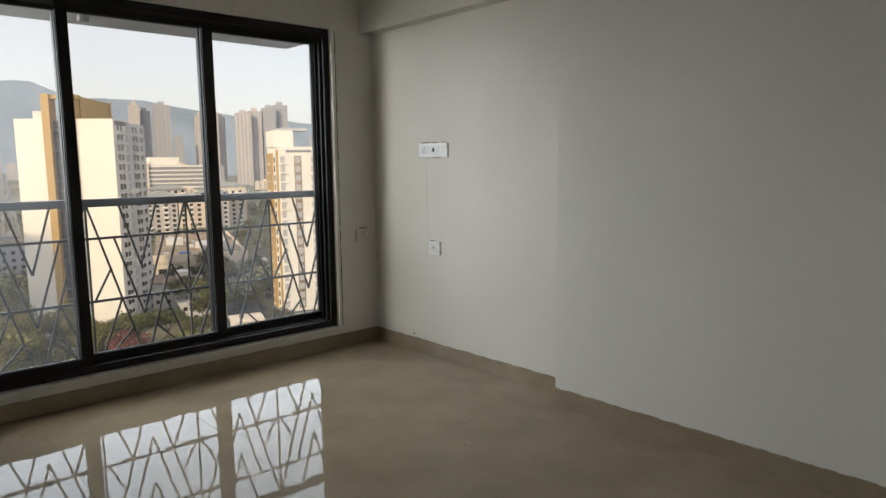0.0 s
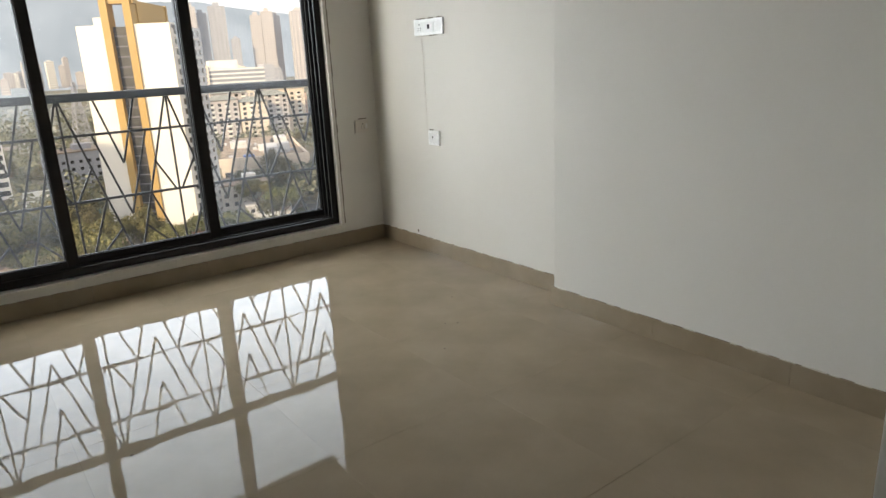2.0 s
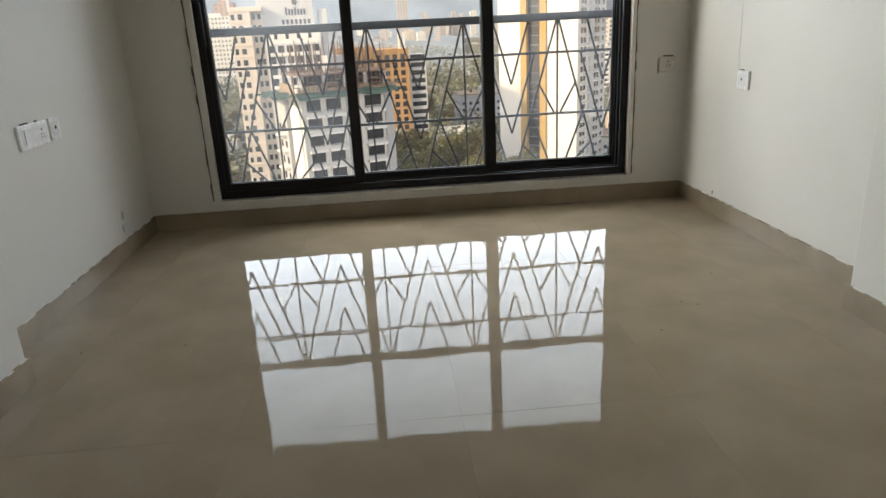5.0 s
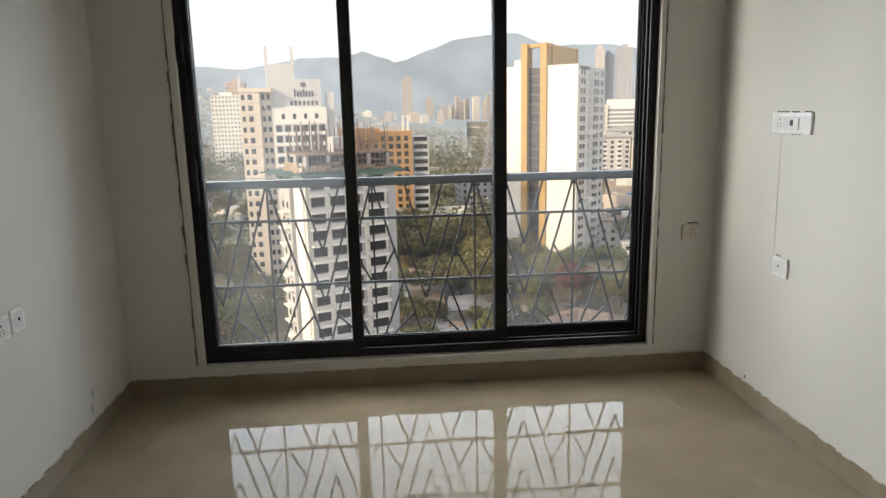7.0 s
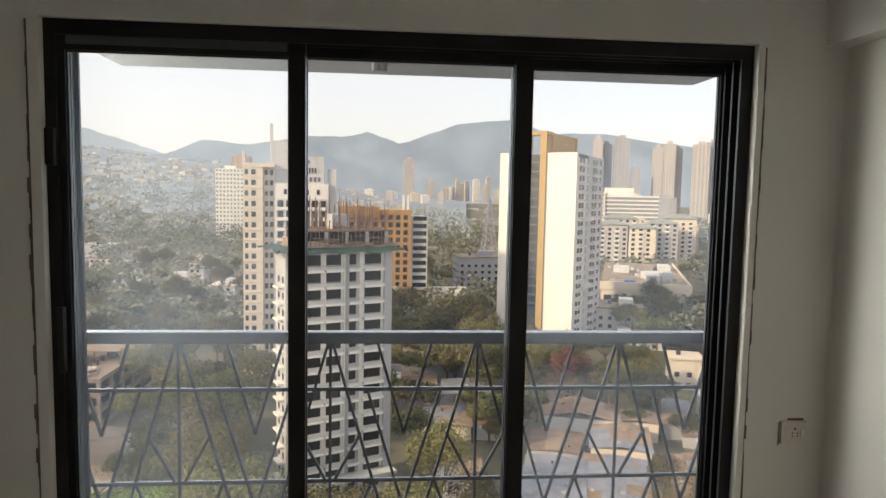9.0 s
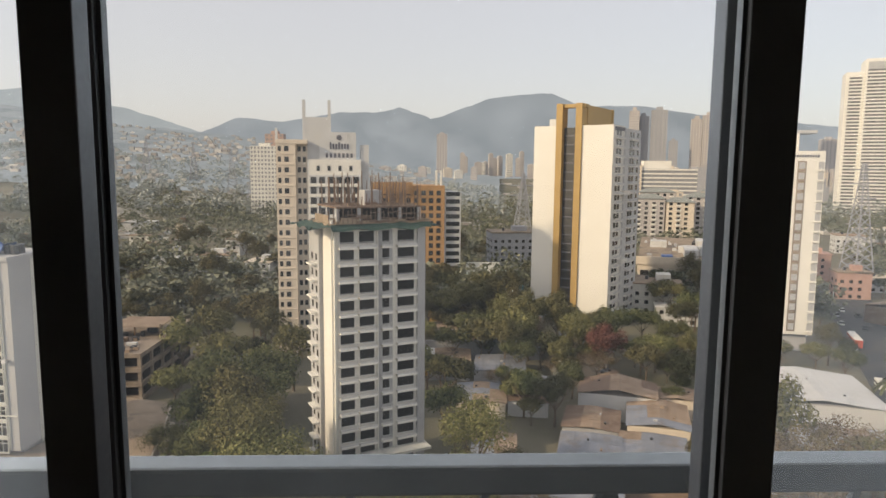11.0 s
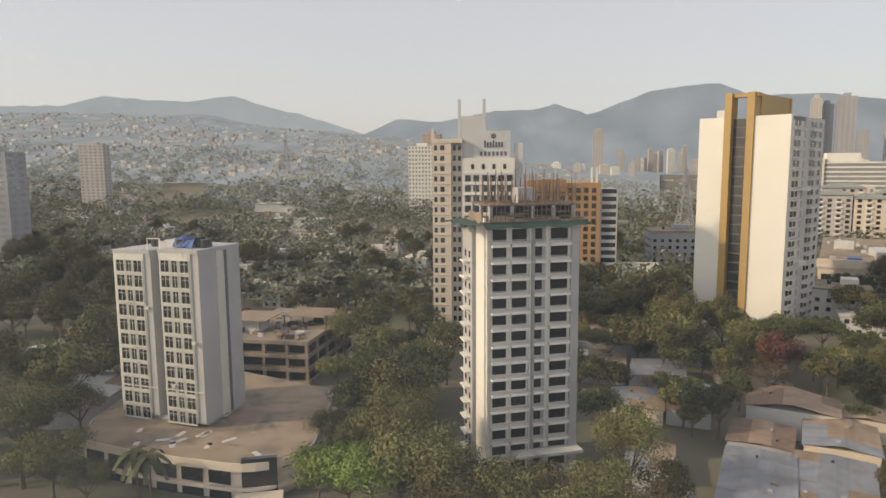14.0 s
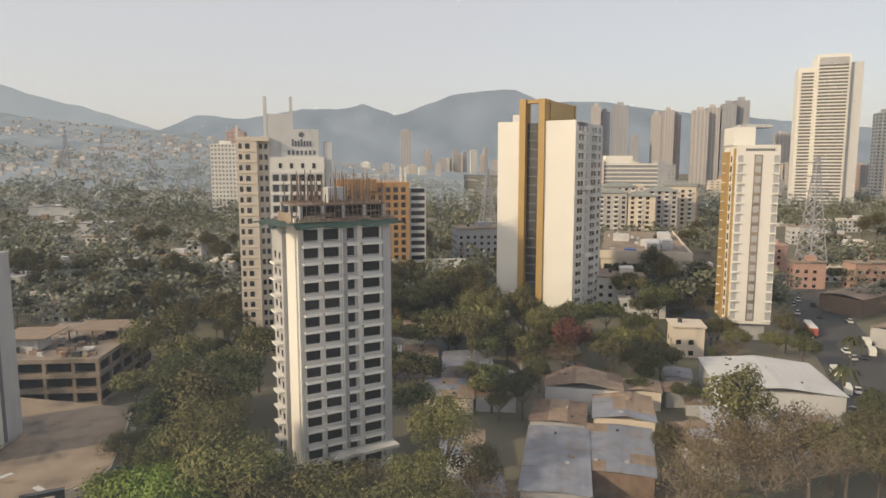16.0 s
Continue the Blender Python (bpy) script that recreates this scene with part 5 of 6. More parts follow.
for k in range(9):
    x = -120 + k * 30 + rd.uniform(-10, 10)
    far_block("far_block", x, 1250 + rd.uniform(-80, 220), rd.uniform(12, 26), 14, rd.uniform(-32, -16), 7, rd.choice((M_FARWALL, M_WHITE, M_BEIGE)), "distant pale apartment block", rd.uniform(-10, 10), 4, group="distant apartment blocks")
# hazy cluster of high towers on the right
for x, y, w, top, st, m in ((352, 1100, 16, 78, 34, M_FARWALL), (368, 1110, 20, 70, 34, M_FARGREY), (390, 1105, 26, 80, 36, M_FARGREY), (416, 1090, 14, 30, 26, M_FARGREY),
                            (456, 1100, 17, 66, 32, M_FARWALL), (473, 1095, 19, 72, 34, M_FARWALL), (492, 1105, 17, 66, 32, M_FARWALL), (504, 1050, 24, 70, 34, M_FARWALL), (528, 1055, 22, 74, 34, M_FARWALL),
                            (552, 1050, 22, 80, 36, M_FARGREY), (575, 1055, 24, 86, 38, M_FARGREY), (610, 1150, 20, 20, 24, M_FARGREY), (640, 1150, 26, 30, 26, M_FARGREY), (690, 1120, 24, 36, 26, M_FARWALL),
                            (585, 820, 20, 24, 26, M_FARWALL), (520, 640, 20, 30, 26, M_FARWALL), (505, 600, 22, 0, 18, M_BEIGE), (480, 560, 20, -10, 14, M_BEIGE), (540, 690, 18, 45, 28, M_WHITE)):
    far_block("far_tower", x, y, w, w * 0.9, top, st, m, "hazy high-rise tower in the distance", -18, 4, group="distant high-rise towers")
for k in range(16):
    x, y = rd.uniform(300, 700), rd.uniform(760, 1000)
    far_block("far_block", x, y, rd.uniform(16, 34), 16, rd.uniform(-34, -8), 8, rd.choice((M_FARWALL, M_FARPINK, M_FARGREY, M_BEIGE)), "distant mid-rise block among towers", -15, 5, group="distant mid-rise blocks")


def banded_office():
    t = block("banded_office", 190, 600, round(GZ + LIFT * 600, 2), -12, "office block with white bands and bluish glass")
    part("wall", box(14, 62, 0, 30, 0, 50), M_FARGREY, t)
    part("wing_wall", box(0, 14, -2, 30, 0, 53), M_BEIGE, t)
    part("wing_wall", box(62, 70, -1, 30, 0, 52), M_FARGREY, t)
    part("roof_room", box(16, 40, 4, 26, 50, 57), M_WHITE, t)
    for k in range(13):
        part("window_band", box(14.5, 61.5, -0.2, 0.05, 2 + k * 3.7, 4 + k * 3.7), M_FARGLASS, t)
        part("white_band", box(14, 62, -0.6, 0, 4.1 + k * 3.7, 5.4 + k * 3.7), M_WHITE, t)
    w = win_mesh(2.2, 1.7, M_FARGLASS)
    for k in range(14):
        for j in range(3):
            place(w, t, 2.6 + j * 4.4, -2.05, 2 + k * 3.6)


banded_office()
# housing with grey-green hipped roofs
for i, (x, y, w, h) in enumerate(((150, 452, 20, 32), (170, 446, 18, 30), (186, 452, 20, 33), (206, 470, 22, 36), (170, 500, 26, 34))):
    t = block("housing_block", x, y, GZ + LIFT * y, -14, "cream housing block with a grey-green hipped roof", "building", "housing blocks")
    part("wall", box(0, w, 0, 14, 0, h), M_BEIGE if i % 2 else M_FARWALL, t)
    bm = bmesh.new()
    v = [bm.verts.new(p) for p in ((-1, -1, h), (w + 1, -1, h), (w + 1, 15, h), (-1, 15, h), (w * 0.3, 7, h + 3.2), (w * 0.7, 7, h + 3.2))]
    for f in ((0, 1, 5, 4), (2, 3, 4, 5), (1, 2, 5), (3, 0, 4), (3, 2, 1, 0)):
        bm.faces.new([v[k] for k in f])
    part("roof", bm, M_GREENROOF, t)
    wv, bl = win_mesh(2.2, 1.9, M_DARKGLASS), mesh_of("balcony", box(-1.6, 1.6, -1.2, 0, -0.2, 0.9), M_WHITE)
    for k in range(int(h / 3.3)):
        for j in range(int(w / 5)):
            place(wv, t, 2.8 + j * 5, -0.05, 1.4 + k * 3.3)
            if j % 2 == i % 2:
                place(bl, t, 2.8 + j * 5, 0, 1.0 + k * 3.3)
for k in range(8):
    far_block("terrace_house", 175 + k * 11 + rd.uniform(-3, 3), 540 + rd.uniform(-20, 20), 12, 11, rd.uniform(-34, -22), 7, rd.choice((M_FARPINK, M_BEIGE, M_FARWALL)), "low peach and cream apartment house", -12, 3, group="apartment houses")


# ---- low houses and sheds ----
def shed(x, y, turn, w, d, h, cols, rows, wall, mats, label, pitch=0.9, name="shed", seed=1):
    """A low shed with a patched sheet roof; every sheet is a piece."""
    t = block(name, x, y, ground_z(x, y), turn, label, "shed")
    part("wall", box(0.4, w - 0.4, 0.4, d - 0.4, -0.3, h), wall, t)
    rq = random.Random(seed)
    for i in range(cols):
        for j in range(rows):
            u0, u1 = i / cols, (i + 1) / cols
            zc = lambda u: h + pitch * (1 - abs(2 * u - 1))
            bm = bmesh.new()
            lift = rq.uniform(0.02, 0.12)
            n = 5
            prev = None
            for s in range(n + 1):
                u = u0 + (u1 - u0) * s / n
                rip = 0.04 if s % 2 else 0.0
                cur = [bm.verts.new((u * w, d * (j - 0.01) / rows, zc(u) + lift + rip)), bm.verts.new((u * w, d * (j + 1.01) / rows, zc(u) + lift + rip)),
                       bm.verts.new((u * w, d * (j - 0.01) / rows, zc(u) + lift + rip - 0.06)), bm.verts.new((u * w, d * (j + 1.01) / rows, zc(u) + lift + rip - 0.06))]
                if prev:
                    bm.faces.new((prev[0], cur[0], cur[1], prev[1]))
                    bm.faces.new((prev[3], cur[3], cur[2], prev[2]))
                    bm.faces.new((prev[2], cur[2], cur[0], prev[0]))
                    bm.faces.new((prev[1], cur[1], cur[3], prev[3]))
                prev = cur
            part("roof_sheet", bm, rq.choice(mats), t)
    for k in range(max(2, int(w * d / 60))):
        a, b = rq.uniform(0.5, w - 2), rq.uniform(0.5, d - 2)
        part("roof_stone", box(a, a + rq.uniform(0.3, 0.9), b, b + rq.uniform(0.3, 0.9), h + pitch * 0.4, h + pitch * (1 - abs(2 * a / w - 1)) + 0.4), rq.choice((M_BROWNSHEET, M_TANK, M_GREY)), t)
    return t


BLUES, BROWNS, MIX = (M_SHEET, M_SHEET, M_SHEET, M_SHEET), (M_BROWNSHEET, M_BROWNSHEET, M_RUST), (M_SHEET, M_BROWNSHEET, M_BROWNSHEET, M_SHEET)
shed(20.5, 101, -16, 12, 28, 5.0, 4, 6, M_GREY, BLUES, "wide shed with a patched pale blue sheet roof", 0.35, seed=1)
shed(33, 108, -20, 13, 22, 4.6, 3, 5, M_RUST, (M_BROWNSHEET, M_SHEET, M_SHEET), "shed with a mixed rusty and pale blue roof", 0.3, seed=2)
shed(29, 131, -18, 12, 13, 4.2, 3, 3, M_GREY, BROWNS, "low shed with a weathered brown roof", 0.6, seed=3)
shed(42, 129, -18, 13, 16, 5.2, 3, 4, M_BEIGE, MIX, "shed with a patched brown and pale roof", 0.9, seed=4)
shed(36, 146, -18, 18, 12, 6.0, 5, 2, M_PALE, BROWNS, "long shed with a brown tiled roof", 1.6, seed=5)
shed(55, 146, -18, 9, 9, 4.4, 2, 2, M_BEIGE, BROWNS, "small shed with a rusty brown roof", 0.7, seed=6)
shed(14, 168, -8, 14, 15, 4.0, 4, 3, M_GREY, BLUES, "shed with a bright bluish sheet roof under trees", 0.5, seed=7)
shed(2, 172, -4, 12, 16, 4.4, 3, 3, M_GREY, BROWNS, "grey shed with a dull brown roof", 0.5, seed=8)
shed(5, 198, -4, 34, 18, 5.5, 6, 2, M_BROWNSHEET, (M_BROWNSHEET,), "long shed with a dull brown roof by the wall", 0.8, seed=9)
shed(8, 146, -6, 12, 14, 3.8, 3, 3, M_BEIGE, MIX, "small house with a patched roof among trees", 0.6, seed=10)
shed(20, 147, -10, 10, 10, 3.6, 2, 2, M_PALE, BROWNS, "small house with a rusty roof among trees", 0.6, seed=11)
shed(74.5, 139, -16, 27, 26, 6.5, 6, 4, M_PALE, (M_PALE, M_PALE, M_PALE), "broad hall with a pale grey sheet roof", 1.3, seed=12)
shed(64, 122, -16, 20, 14, 4.6, 4, 2, M_GREY, (M_GREY, M_ROOF), "low concrete workshop with a grimy roof", 0.3, seed=13)
shed(84, 117, -16, 18, 13, 4.2, 4, 2, M_PALE, (M_ROOF, M_GREY, M_BROWNSHEET), "low workshop with a dusty flat roof", 0.3, seed=14)
shed(9, 118, -8, 9, 13, 3.4, 2, 3, M_PALE, MIX, "small yard hut with a patched roof", 0.5, seed=15)
shed(8, 100, -4, 11, 12, 3.0, 2, 2, M_GREY, (M_GREY, M_SHEET), "low hut with a grey sheet roof", 0.3, seed=16)
shed(-133, 118, 10, 30, 22, 5.0, 6, 3, M_GREY, (M_PALE, M_BROWNSHEET, M_PALE), "ribbed grey hall roof beyond the trees", 2.5, seed=17)


def house(x, y, w, d, h, turn, wall, roof, label, seed=0):
    t = block("house", x, y, ground_z(x, y) - 0.5, turn, label, "house", "low houses")
    part("wall", box(0, w, 0, d, 0, h), wall, t)
    part("roof", box(-0.5, w + 0.5, -0.5, d + 0.5, h, h + 0.5), roof, t)
    wm = win_mesh(1.4, 1.4, M_OPENING)
    for k in range(max(1, int(h / 3.2))):
        for j in range(max(1, int(w / 3.5))):
            place(wm, t, 1.8 + j * 3.5, -0.06, 1.2 + k * 3.2)
        for j in range(max(1, int(d / 4.5))):
            place(wm, t, 0, 2.0 + j * 4.5, 1.2 + k * 3.2, -90)
    rq = random.Random(seed)
    part("roof_tank", tube(bmesh.new(), (w * 0.3, d * 0.5, h + 0.5), (w * 0.3, d * 0.5, h + 1.9), 0.7, 0.65, 10), M_TANK, t)
    if seed % 2:
        part("stair_head", box(w * 0.5, w * 0.8, d * 0.4, d * 0.75, h + 0.5, h + 2.8), wall, t)
    return t


house(84, 184, 9, 9, 9.5, -15, M_BEIGE, M_BEIGE, "cream two-storey house with a flat roof")
house(74, 138, 6, 5, 8.2, -16, M_WHITE, M_PALE, "white stair block with a dark doorway", 2)
house(86, 232, 16, 10, 6.5, -15, M_PALE, M_PALE, "white and blue workshop building", 1)
house(83, 250, 18, 20, 12.0, -17, M_WHITE, M_ROOF, "white low building with rooftop equipment", 3)
house(120, 262, 20, 24, 11.0, -20, M_BEIGE, M_ROOF, "cream low block beside the factory", 5)
house(38, 330, 24, 18, 22.0, 4, M_FARGREY, M_ROOF, "unfinished grey concrete building", 1)
house(-2, 176, 6, 6, 6, 0, M_YELLOW, M_PALE, "small pale yellow hut by a wall", 2)
house(-60, 178, 14, 9, 6, 5, M_PALE, M_ROOF, "low pale house behind the trees", 4)
spots = random.Random(55)
for k in range(52):
    y = spots.uniform(230, 520)
    x = spots.uniform(-0.72, -0.20) * y
    house(x, y, spots.uniform(8, 22), spots.uniform(8, 14), spots.choice((4, 6.5, 7, 10)), spots.uniform(-15, 15), spots.choice((M_BEIGE, M_PALE, M_STAINED, M_PALE)), spots.choice((M_BEIGE, M_PALE, M_BROWNSHEET, M_ROOF)), "low pale house among trees on the plain", k)
for k in range(22):
    y = spots.uniform(270, 480)
    x = spots.uniform(0.62, 0.95) * y
    house(x, y, spots.uniform(10, 24), spots.uniform(8, 14), spots.choice((5, 7, 10, 12)), spots.uniform(-30, 0), spots.choice((M_BEIGE, M_PALE, M_PINK, M_PALE)), spots.choice((M_BEIGE, M_BROWNSHEET, M_ROOF)), "low house beside the main road", k)
house(186, 318, 16, 12, 14.0, -20, M_PINK, M_PINK, "salmon pink house with open floors", 3)
shed(165, 236, -62, 16, 60, 6.5, 3, 6, M_RUST, (M_BROWNSHEET, M_ROOF), "long dark market shed beside the road", 1.4, seed=22)
shed(150, 190, -62, 18, 40, 6.0, 3, 5, M_GREY, (M_ROOF, M_BROWNSHEET), "dark workshop shed beside the road", 1.2, seed=23)
shed(132, 150, -62, 14, 34, 5.0, 3, 4, M_GREY, (M_PALE, M_ROOF), "grey roadside shed with a dusty roof", 1.0, seed=24)
shed(-300, 600, 10, 80, 30, 8, 6, 1, M_PALE, (M_PALE,), "long pale factory hall far away", 1.0, seed=25)
shed(-258, 500, 5, 60, 22, 8, 6, 1, M_PALE, (M_PALE, M_ROOF), "long pale shed on the plain", 1.0, seed=26)

# pool and its wall beyond the trees
setting("pool", tube(bmesh.new(), (33.7, 300, GZ + 4.6), (33.7, 300, GZ + 6.2), 13, 13, 28), M_POOL, "round turquoise pool among trees")
tagged(part("hoarding", box(21.6, 37.6, 316, 317, GZ + 5, GZ + 14.2), M_WHITE), "white hoarding beside the pool", "hoarding")
tagged(part("site_fence", box(2.2, 22.2, 236, 236.6, GZ + 3.7, GZ + 9.4), M_YELLOW), "yellow painted site fence under trees", "fence")
tagged(part("boundary_wall", box(-5.4, 34.6, 190, 190.6, GZ + 2.9, GZ + 9.1), M_GREY), "grey rendered boundary wall", "wall")

# ---- road and vehicles ----
ra, rb = Vector((92, 100)), Vector((196, 312))
rdir = (rb - ra).normalized()
rturn = math.degrees(math.atan2(rdir.y, rdir.x)) - 90
bm = box(0, 19, 0, (rb - ra).length, -0.2, 0.06)
road = setting("road", bm, M_ASPHALT, "dusty grey asphalt main road")
road.matrix_basis = pose(ra.x - 6, ra.y, GZ + LIFT * ra.y, math.degrees(math.atan(LIFT * rdir.y)), 0, rturn)
setting("yard", box(-26, 0, 10, 80, -0.2, 0.03), M_ASPHALT, "bare asphalt yard beside a tower").matrix_basis = pose(94.7, 168, GZ + LIFT * 168, math.degrees(LIFT), 0, -20)


def vehicle(name, label, length, width, height, cabin, paint, x, along, side, turn=0.0, high=False):
    p = ra + rdir * along + Vector((rdir.y, -rdir.x)) * side
    t = empty(name, pose(p.x - 6, p.y, GZ + LIFT * p.y + 0.08, math.degrees(LIFT * rdir.y), 0, rturn + turn), label, name.replace("_", " "), "vehicles on the road")
    w, l = width / 2, length / 2
    part("body", box(-w, w, -l, l, 0.35, height * (0.95 if high else 0.58), 0.18), paint, t)
    if not high:
        bm = bmesh.new()
        h0, h1 = height * 0.58, height
        v = [bm.verts.new(q) for q in ((-w * 0.92, -l * 0.62, h0), (w * 0.92, -l * 0.62, h0), (w * 0.92, l * 0.5, h0), (-w * 0.92, l * 0.5, h0), (-w * 0.78, -l * 0.45, h1), (w * 0.78, -l * 0.45, h1), (w * 0.78, l * 0.2, h1), (-w * 0.78, l * 0.2, h1))]
        for f in ((0, 1, 5, 4), (1, 2, 6, 5), (2, 3, 7, 6), (3, 0, 4, 7)):
            bm.faces.new([v[k] for k in f])
        bm.faces.new(v[4:8])
        part("cabin", bm, M_DARKGLASS, t)
        part("roof", box(-w * 0.76, w * 0.76, -l * 0.43, l * 0.18, h1, h1 + 0.05), paint, t)
    else:
        part("window_band", box(-w - 0.03, w + 0.03, -l * 0.92, l * 0.92, height * 0.5, height * 0.75), M_DARKGLASS, t)
        part("roof", box(-w * 0.96, w * 0.96, -l * 0.96, l * 0.96, height * 0.95, height), M_WHITE, t)
    for sx in (-1, 1):
        for sy in (-0.62, 0.62):
            part("wheel", tube(bmesh.new(), (sx * w - 0.12, sy * l, 0.34), (sx * w + 0.12, sy * l, 0.34), 0.34, 0.34, 10), M_TANK, t)


M_REDPAINT = surface("red_paint", (0.4, 0.08, 0.05), (0.45, 0.1, 0.06), rough=0.4)
vehicle("bus", "red and white city bus on the road", 11, 2.5, 3.1, 0, M_REDPAINT, 0, 118, 2, 4, True)
vv = random.Random(14)
for k in range(40):
    al = vv.uniform(20, 215)
    paint = vv.choice((M_WHITE, M_WHITE, M_GREY, M_TANK, M_PALE))
    if k % 5 == 4:
        vehicle("van", "small pale goods van on the road", 4.8, 1.9, 2.2, 0, M_WHITE, 0, al, vv.choice((2, 6, 13, 16)) + vv.uniform(-0.6, 0.6), vv.uniform(-8, 8), True)
    else:
        vehicle("car", "small car driving on the road", 4.0, 1.7, 1.5, 0, paint, 0, al, vv.choice((1.5, 5, 9, 13, 17)) + vv.uniform(-0.6, 0.6), vv.uniform(-8, 8))


# ---- pylons ----
def pylon(x, y, h, b):
    t = block("pylon", x, y, ground_z(x, y), 12, "grey lattice power pylon above the trees", "pylon", "power pylons")
    corners = ((-1, -1), (1, -1), (1, 1), (-1, 1))
    wid = lambda z: b * (1 - z / h) ** 1.1 + 0.6
    for cx, cy in corners:
        bm = bmesh.new()
        for k in range(8):
            z0, z1 = h * k / 8, h * (k + 1) / 8
            bar(bm, (cx * wid(z0), cy * wid(z0), z0), (cx * wid(z1), cy * wid(z1), z1), 0.4)
        part("leg", bm, M_FARGREY, t)
    bm = bmesh.new()
    for k in range(14):
        z0, z1 = h * k / 14, h * (k + 1) / 14
        for i in range(4):
            (ax, ay), (bx_, by) = corners[i], corners[(i + 1) % 4]
            bar(bm, (ax * wid(z0), ay * wid(z0), z0), (bx_ * wid(z1), by * wid(z1), z1), 0.26)
            bar(bm, (bx_ * wid(z0), by * wid(z0), z0), (ax * wid(z1), ay * wid(z1), z1), 0.26)
    tagged(part("lattice", bm, M_FARGREY, t), kind="stuff")
    for z in (0.72, 0.84, 0.95):
        part("cross_arm", bar(bmesh.new(), (-b * 1.6, 0, h * z), (b * 1.6, 0, h * z), 0.5), M_FARGREY, t)


pylon(66, 410, 50, 5.5)
pylon(205, 300, 58, 5.0)
pylon(172, 285, 30, 3.0)
pylon(-205, 760, 52, 5)
pylon(-150, 620, 46, 5)
pylon(-260, 800, 52, 5)
pylon(-330, 840, 52, 5)
pylon(-380, 860, 56, 5)

shed(-172, 150, -8, 16, 14, 4.6, 3, 3, M_GREY, (M_PALE, M_GREY, M_STAINED), "long shed with a pale weathered sheet roof", 0.9, seed=31)
shed(-158, 165, -12, 16, 10, 4.0, 3, 2, M_GREY, (M_PALE, M_GREY), "shed with a grey sheet roof among trees", 0.5, seed=32)

# ---- planting ----
for key, x, y, s in (("lime", -36, 98, 0.9), ("lime", -42, 100, 0.75), ("a", -23, 98, 1.15), ("a", -16, 91, 1.0), ("c", -29, 105, 1.0), ("a", -9, 92, 0.95), ("dry", -3, 95, 0.9), ("c", 9, 107, 0.95), ("a", 4, 100, 0.85), ("dry", 12, 96, 0.8),
                     ("b", 30, 141, 1.0), ("b", 24, 146, 0.95), ("b", 38, 158, 0.8), ("a", 27.6, 190, 1.25), ("c", 33, 196, 1.1), ("dry", 36, 202, 0.9), ("red", 50, 172, 1.05), ("dry", 47, 168, 0.8), ("b", 56, 190, 1.2), ("c", 42, 196, 1.1), ("b", 62, 204, 1.1), ("b", 46, 205, 1.1),
                     ("b", 64.5, 157, 1.05), ("a", 70, 160, 0.95), ("a", 60, 168, 0.9), ("b", 5, 137, 0.95), ("palm", 12, 132, 0.9), ("palm", 7, 128, 0.75), ("dry", 65, 108, 1.1), ("dry", 57, 104, 1.0), ("dry", 75, 110, 1.0), ("dry", 82, 108, 0.9), ("dry", 50, 98, 0.9), ("lime", 44, 84, 0.7), ("lime", 51, 87, 0.6), ("dry", 38, 88, 0.7),
                     ("b", 94, 118, 0.9), ("b", 103, 129, 0.8), ("palm", 106, 142, 0.95), ("palm", 128, 168, 0.9), ("a", 103, 182, 0.7), ("a", 112, 178, 0.7), ("c", 98, 188, 0.6), ("c", 101, 190, 0.55), ("b", 124, 184, 0.7),
                     ("c", -56, 178, 1.1), ("c", -62, 172, 1.0), ("a", -50, 166, 1.2), ("a", -57, 152, 0.85), ("b", -48, 148, 1.15), ("c", -41, 133, 1.15), ("c", -36, 126, 1.1), ("b", -46, 118, 0.9), ("b", -38, 112, 1.0), ("a", -34, 140, 1.1), ("c", -30, 122, 0.9),
                     ("b", -102, 118, 1.1), ("a", -112, 128, 1.4), ("a", -104, 106, 1.1), ("c", -98, 98, 1.0), ("a", -88, 94, 0.9), ("palm", -70, 95, 0.8), ("palm", -73, 96, 0.8), ("b", -80, 92, 0.7), ("dry", -108, 96, 1.0), ("a", -120, 110, 1.2), ("c", -118, 145, 1.3), ("a", -104, 150, 1.4), ("dry", -96, 132, 0.9),
                     ("a", 0, 88, 0.85), ("b", 14, 104, 0.8), ("a", 6, 92, 0.8), ("dry", 17, 92, 0.7), 
                     ("a", 2, 160, 0.9), ("b", 10, 184, 1.0), ("a", 18, 186, 1.1), ("b", 34, 180, 1.0), ("c", 24, 178, 0.9), ("a", 8, 222, 1.2), ("a", 18, 228, 1.3), ("c", 30, 224, 1.2), ("b", 40, 216, 1.1), ("a", 26, 250, 1.3), ("b", 12, 256, 1.3), ("a", 0, 240, 1.3), ("b", 36, 262, 1.3), ("c", 46, 182, 0.9),
                     ("b", 88, 212, 1.1), ("b", 96, 222, 1.2), ("a", 92, 240, 1.2), ("b", 100, 262, 1.3), ("b", 84, 270, 1.3), ("a", 74, 262, 1.2), ("c", 110, 250, 1.1), ("b", 78, 196, 0.9), ("b", 72, 206, 1.0), ("a", 66, 178, 0.9),
                     ("dry", 46, 92, 0.9), ("dry", 60, 96, 1.0), ("dry", 70, 100, 1.0), ("dry", 78, 102, 0.9), ("a", 88, 106, 0.9), ("b", 96, 110, 0.9), ("dry", 66, 116, 0.8), ("dry", 90, 112, 0.8)):
    near = y < 125 and key in "abc"
    plant("n" + key if near else key, x, y, s * (1.4 if y < 112 else 1.15))


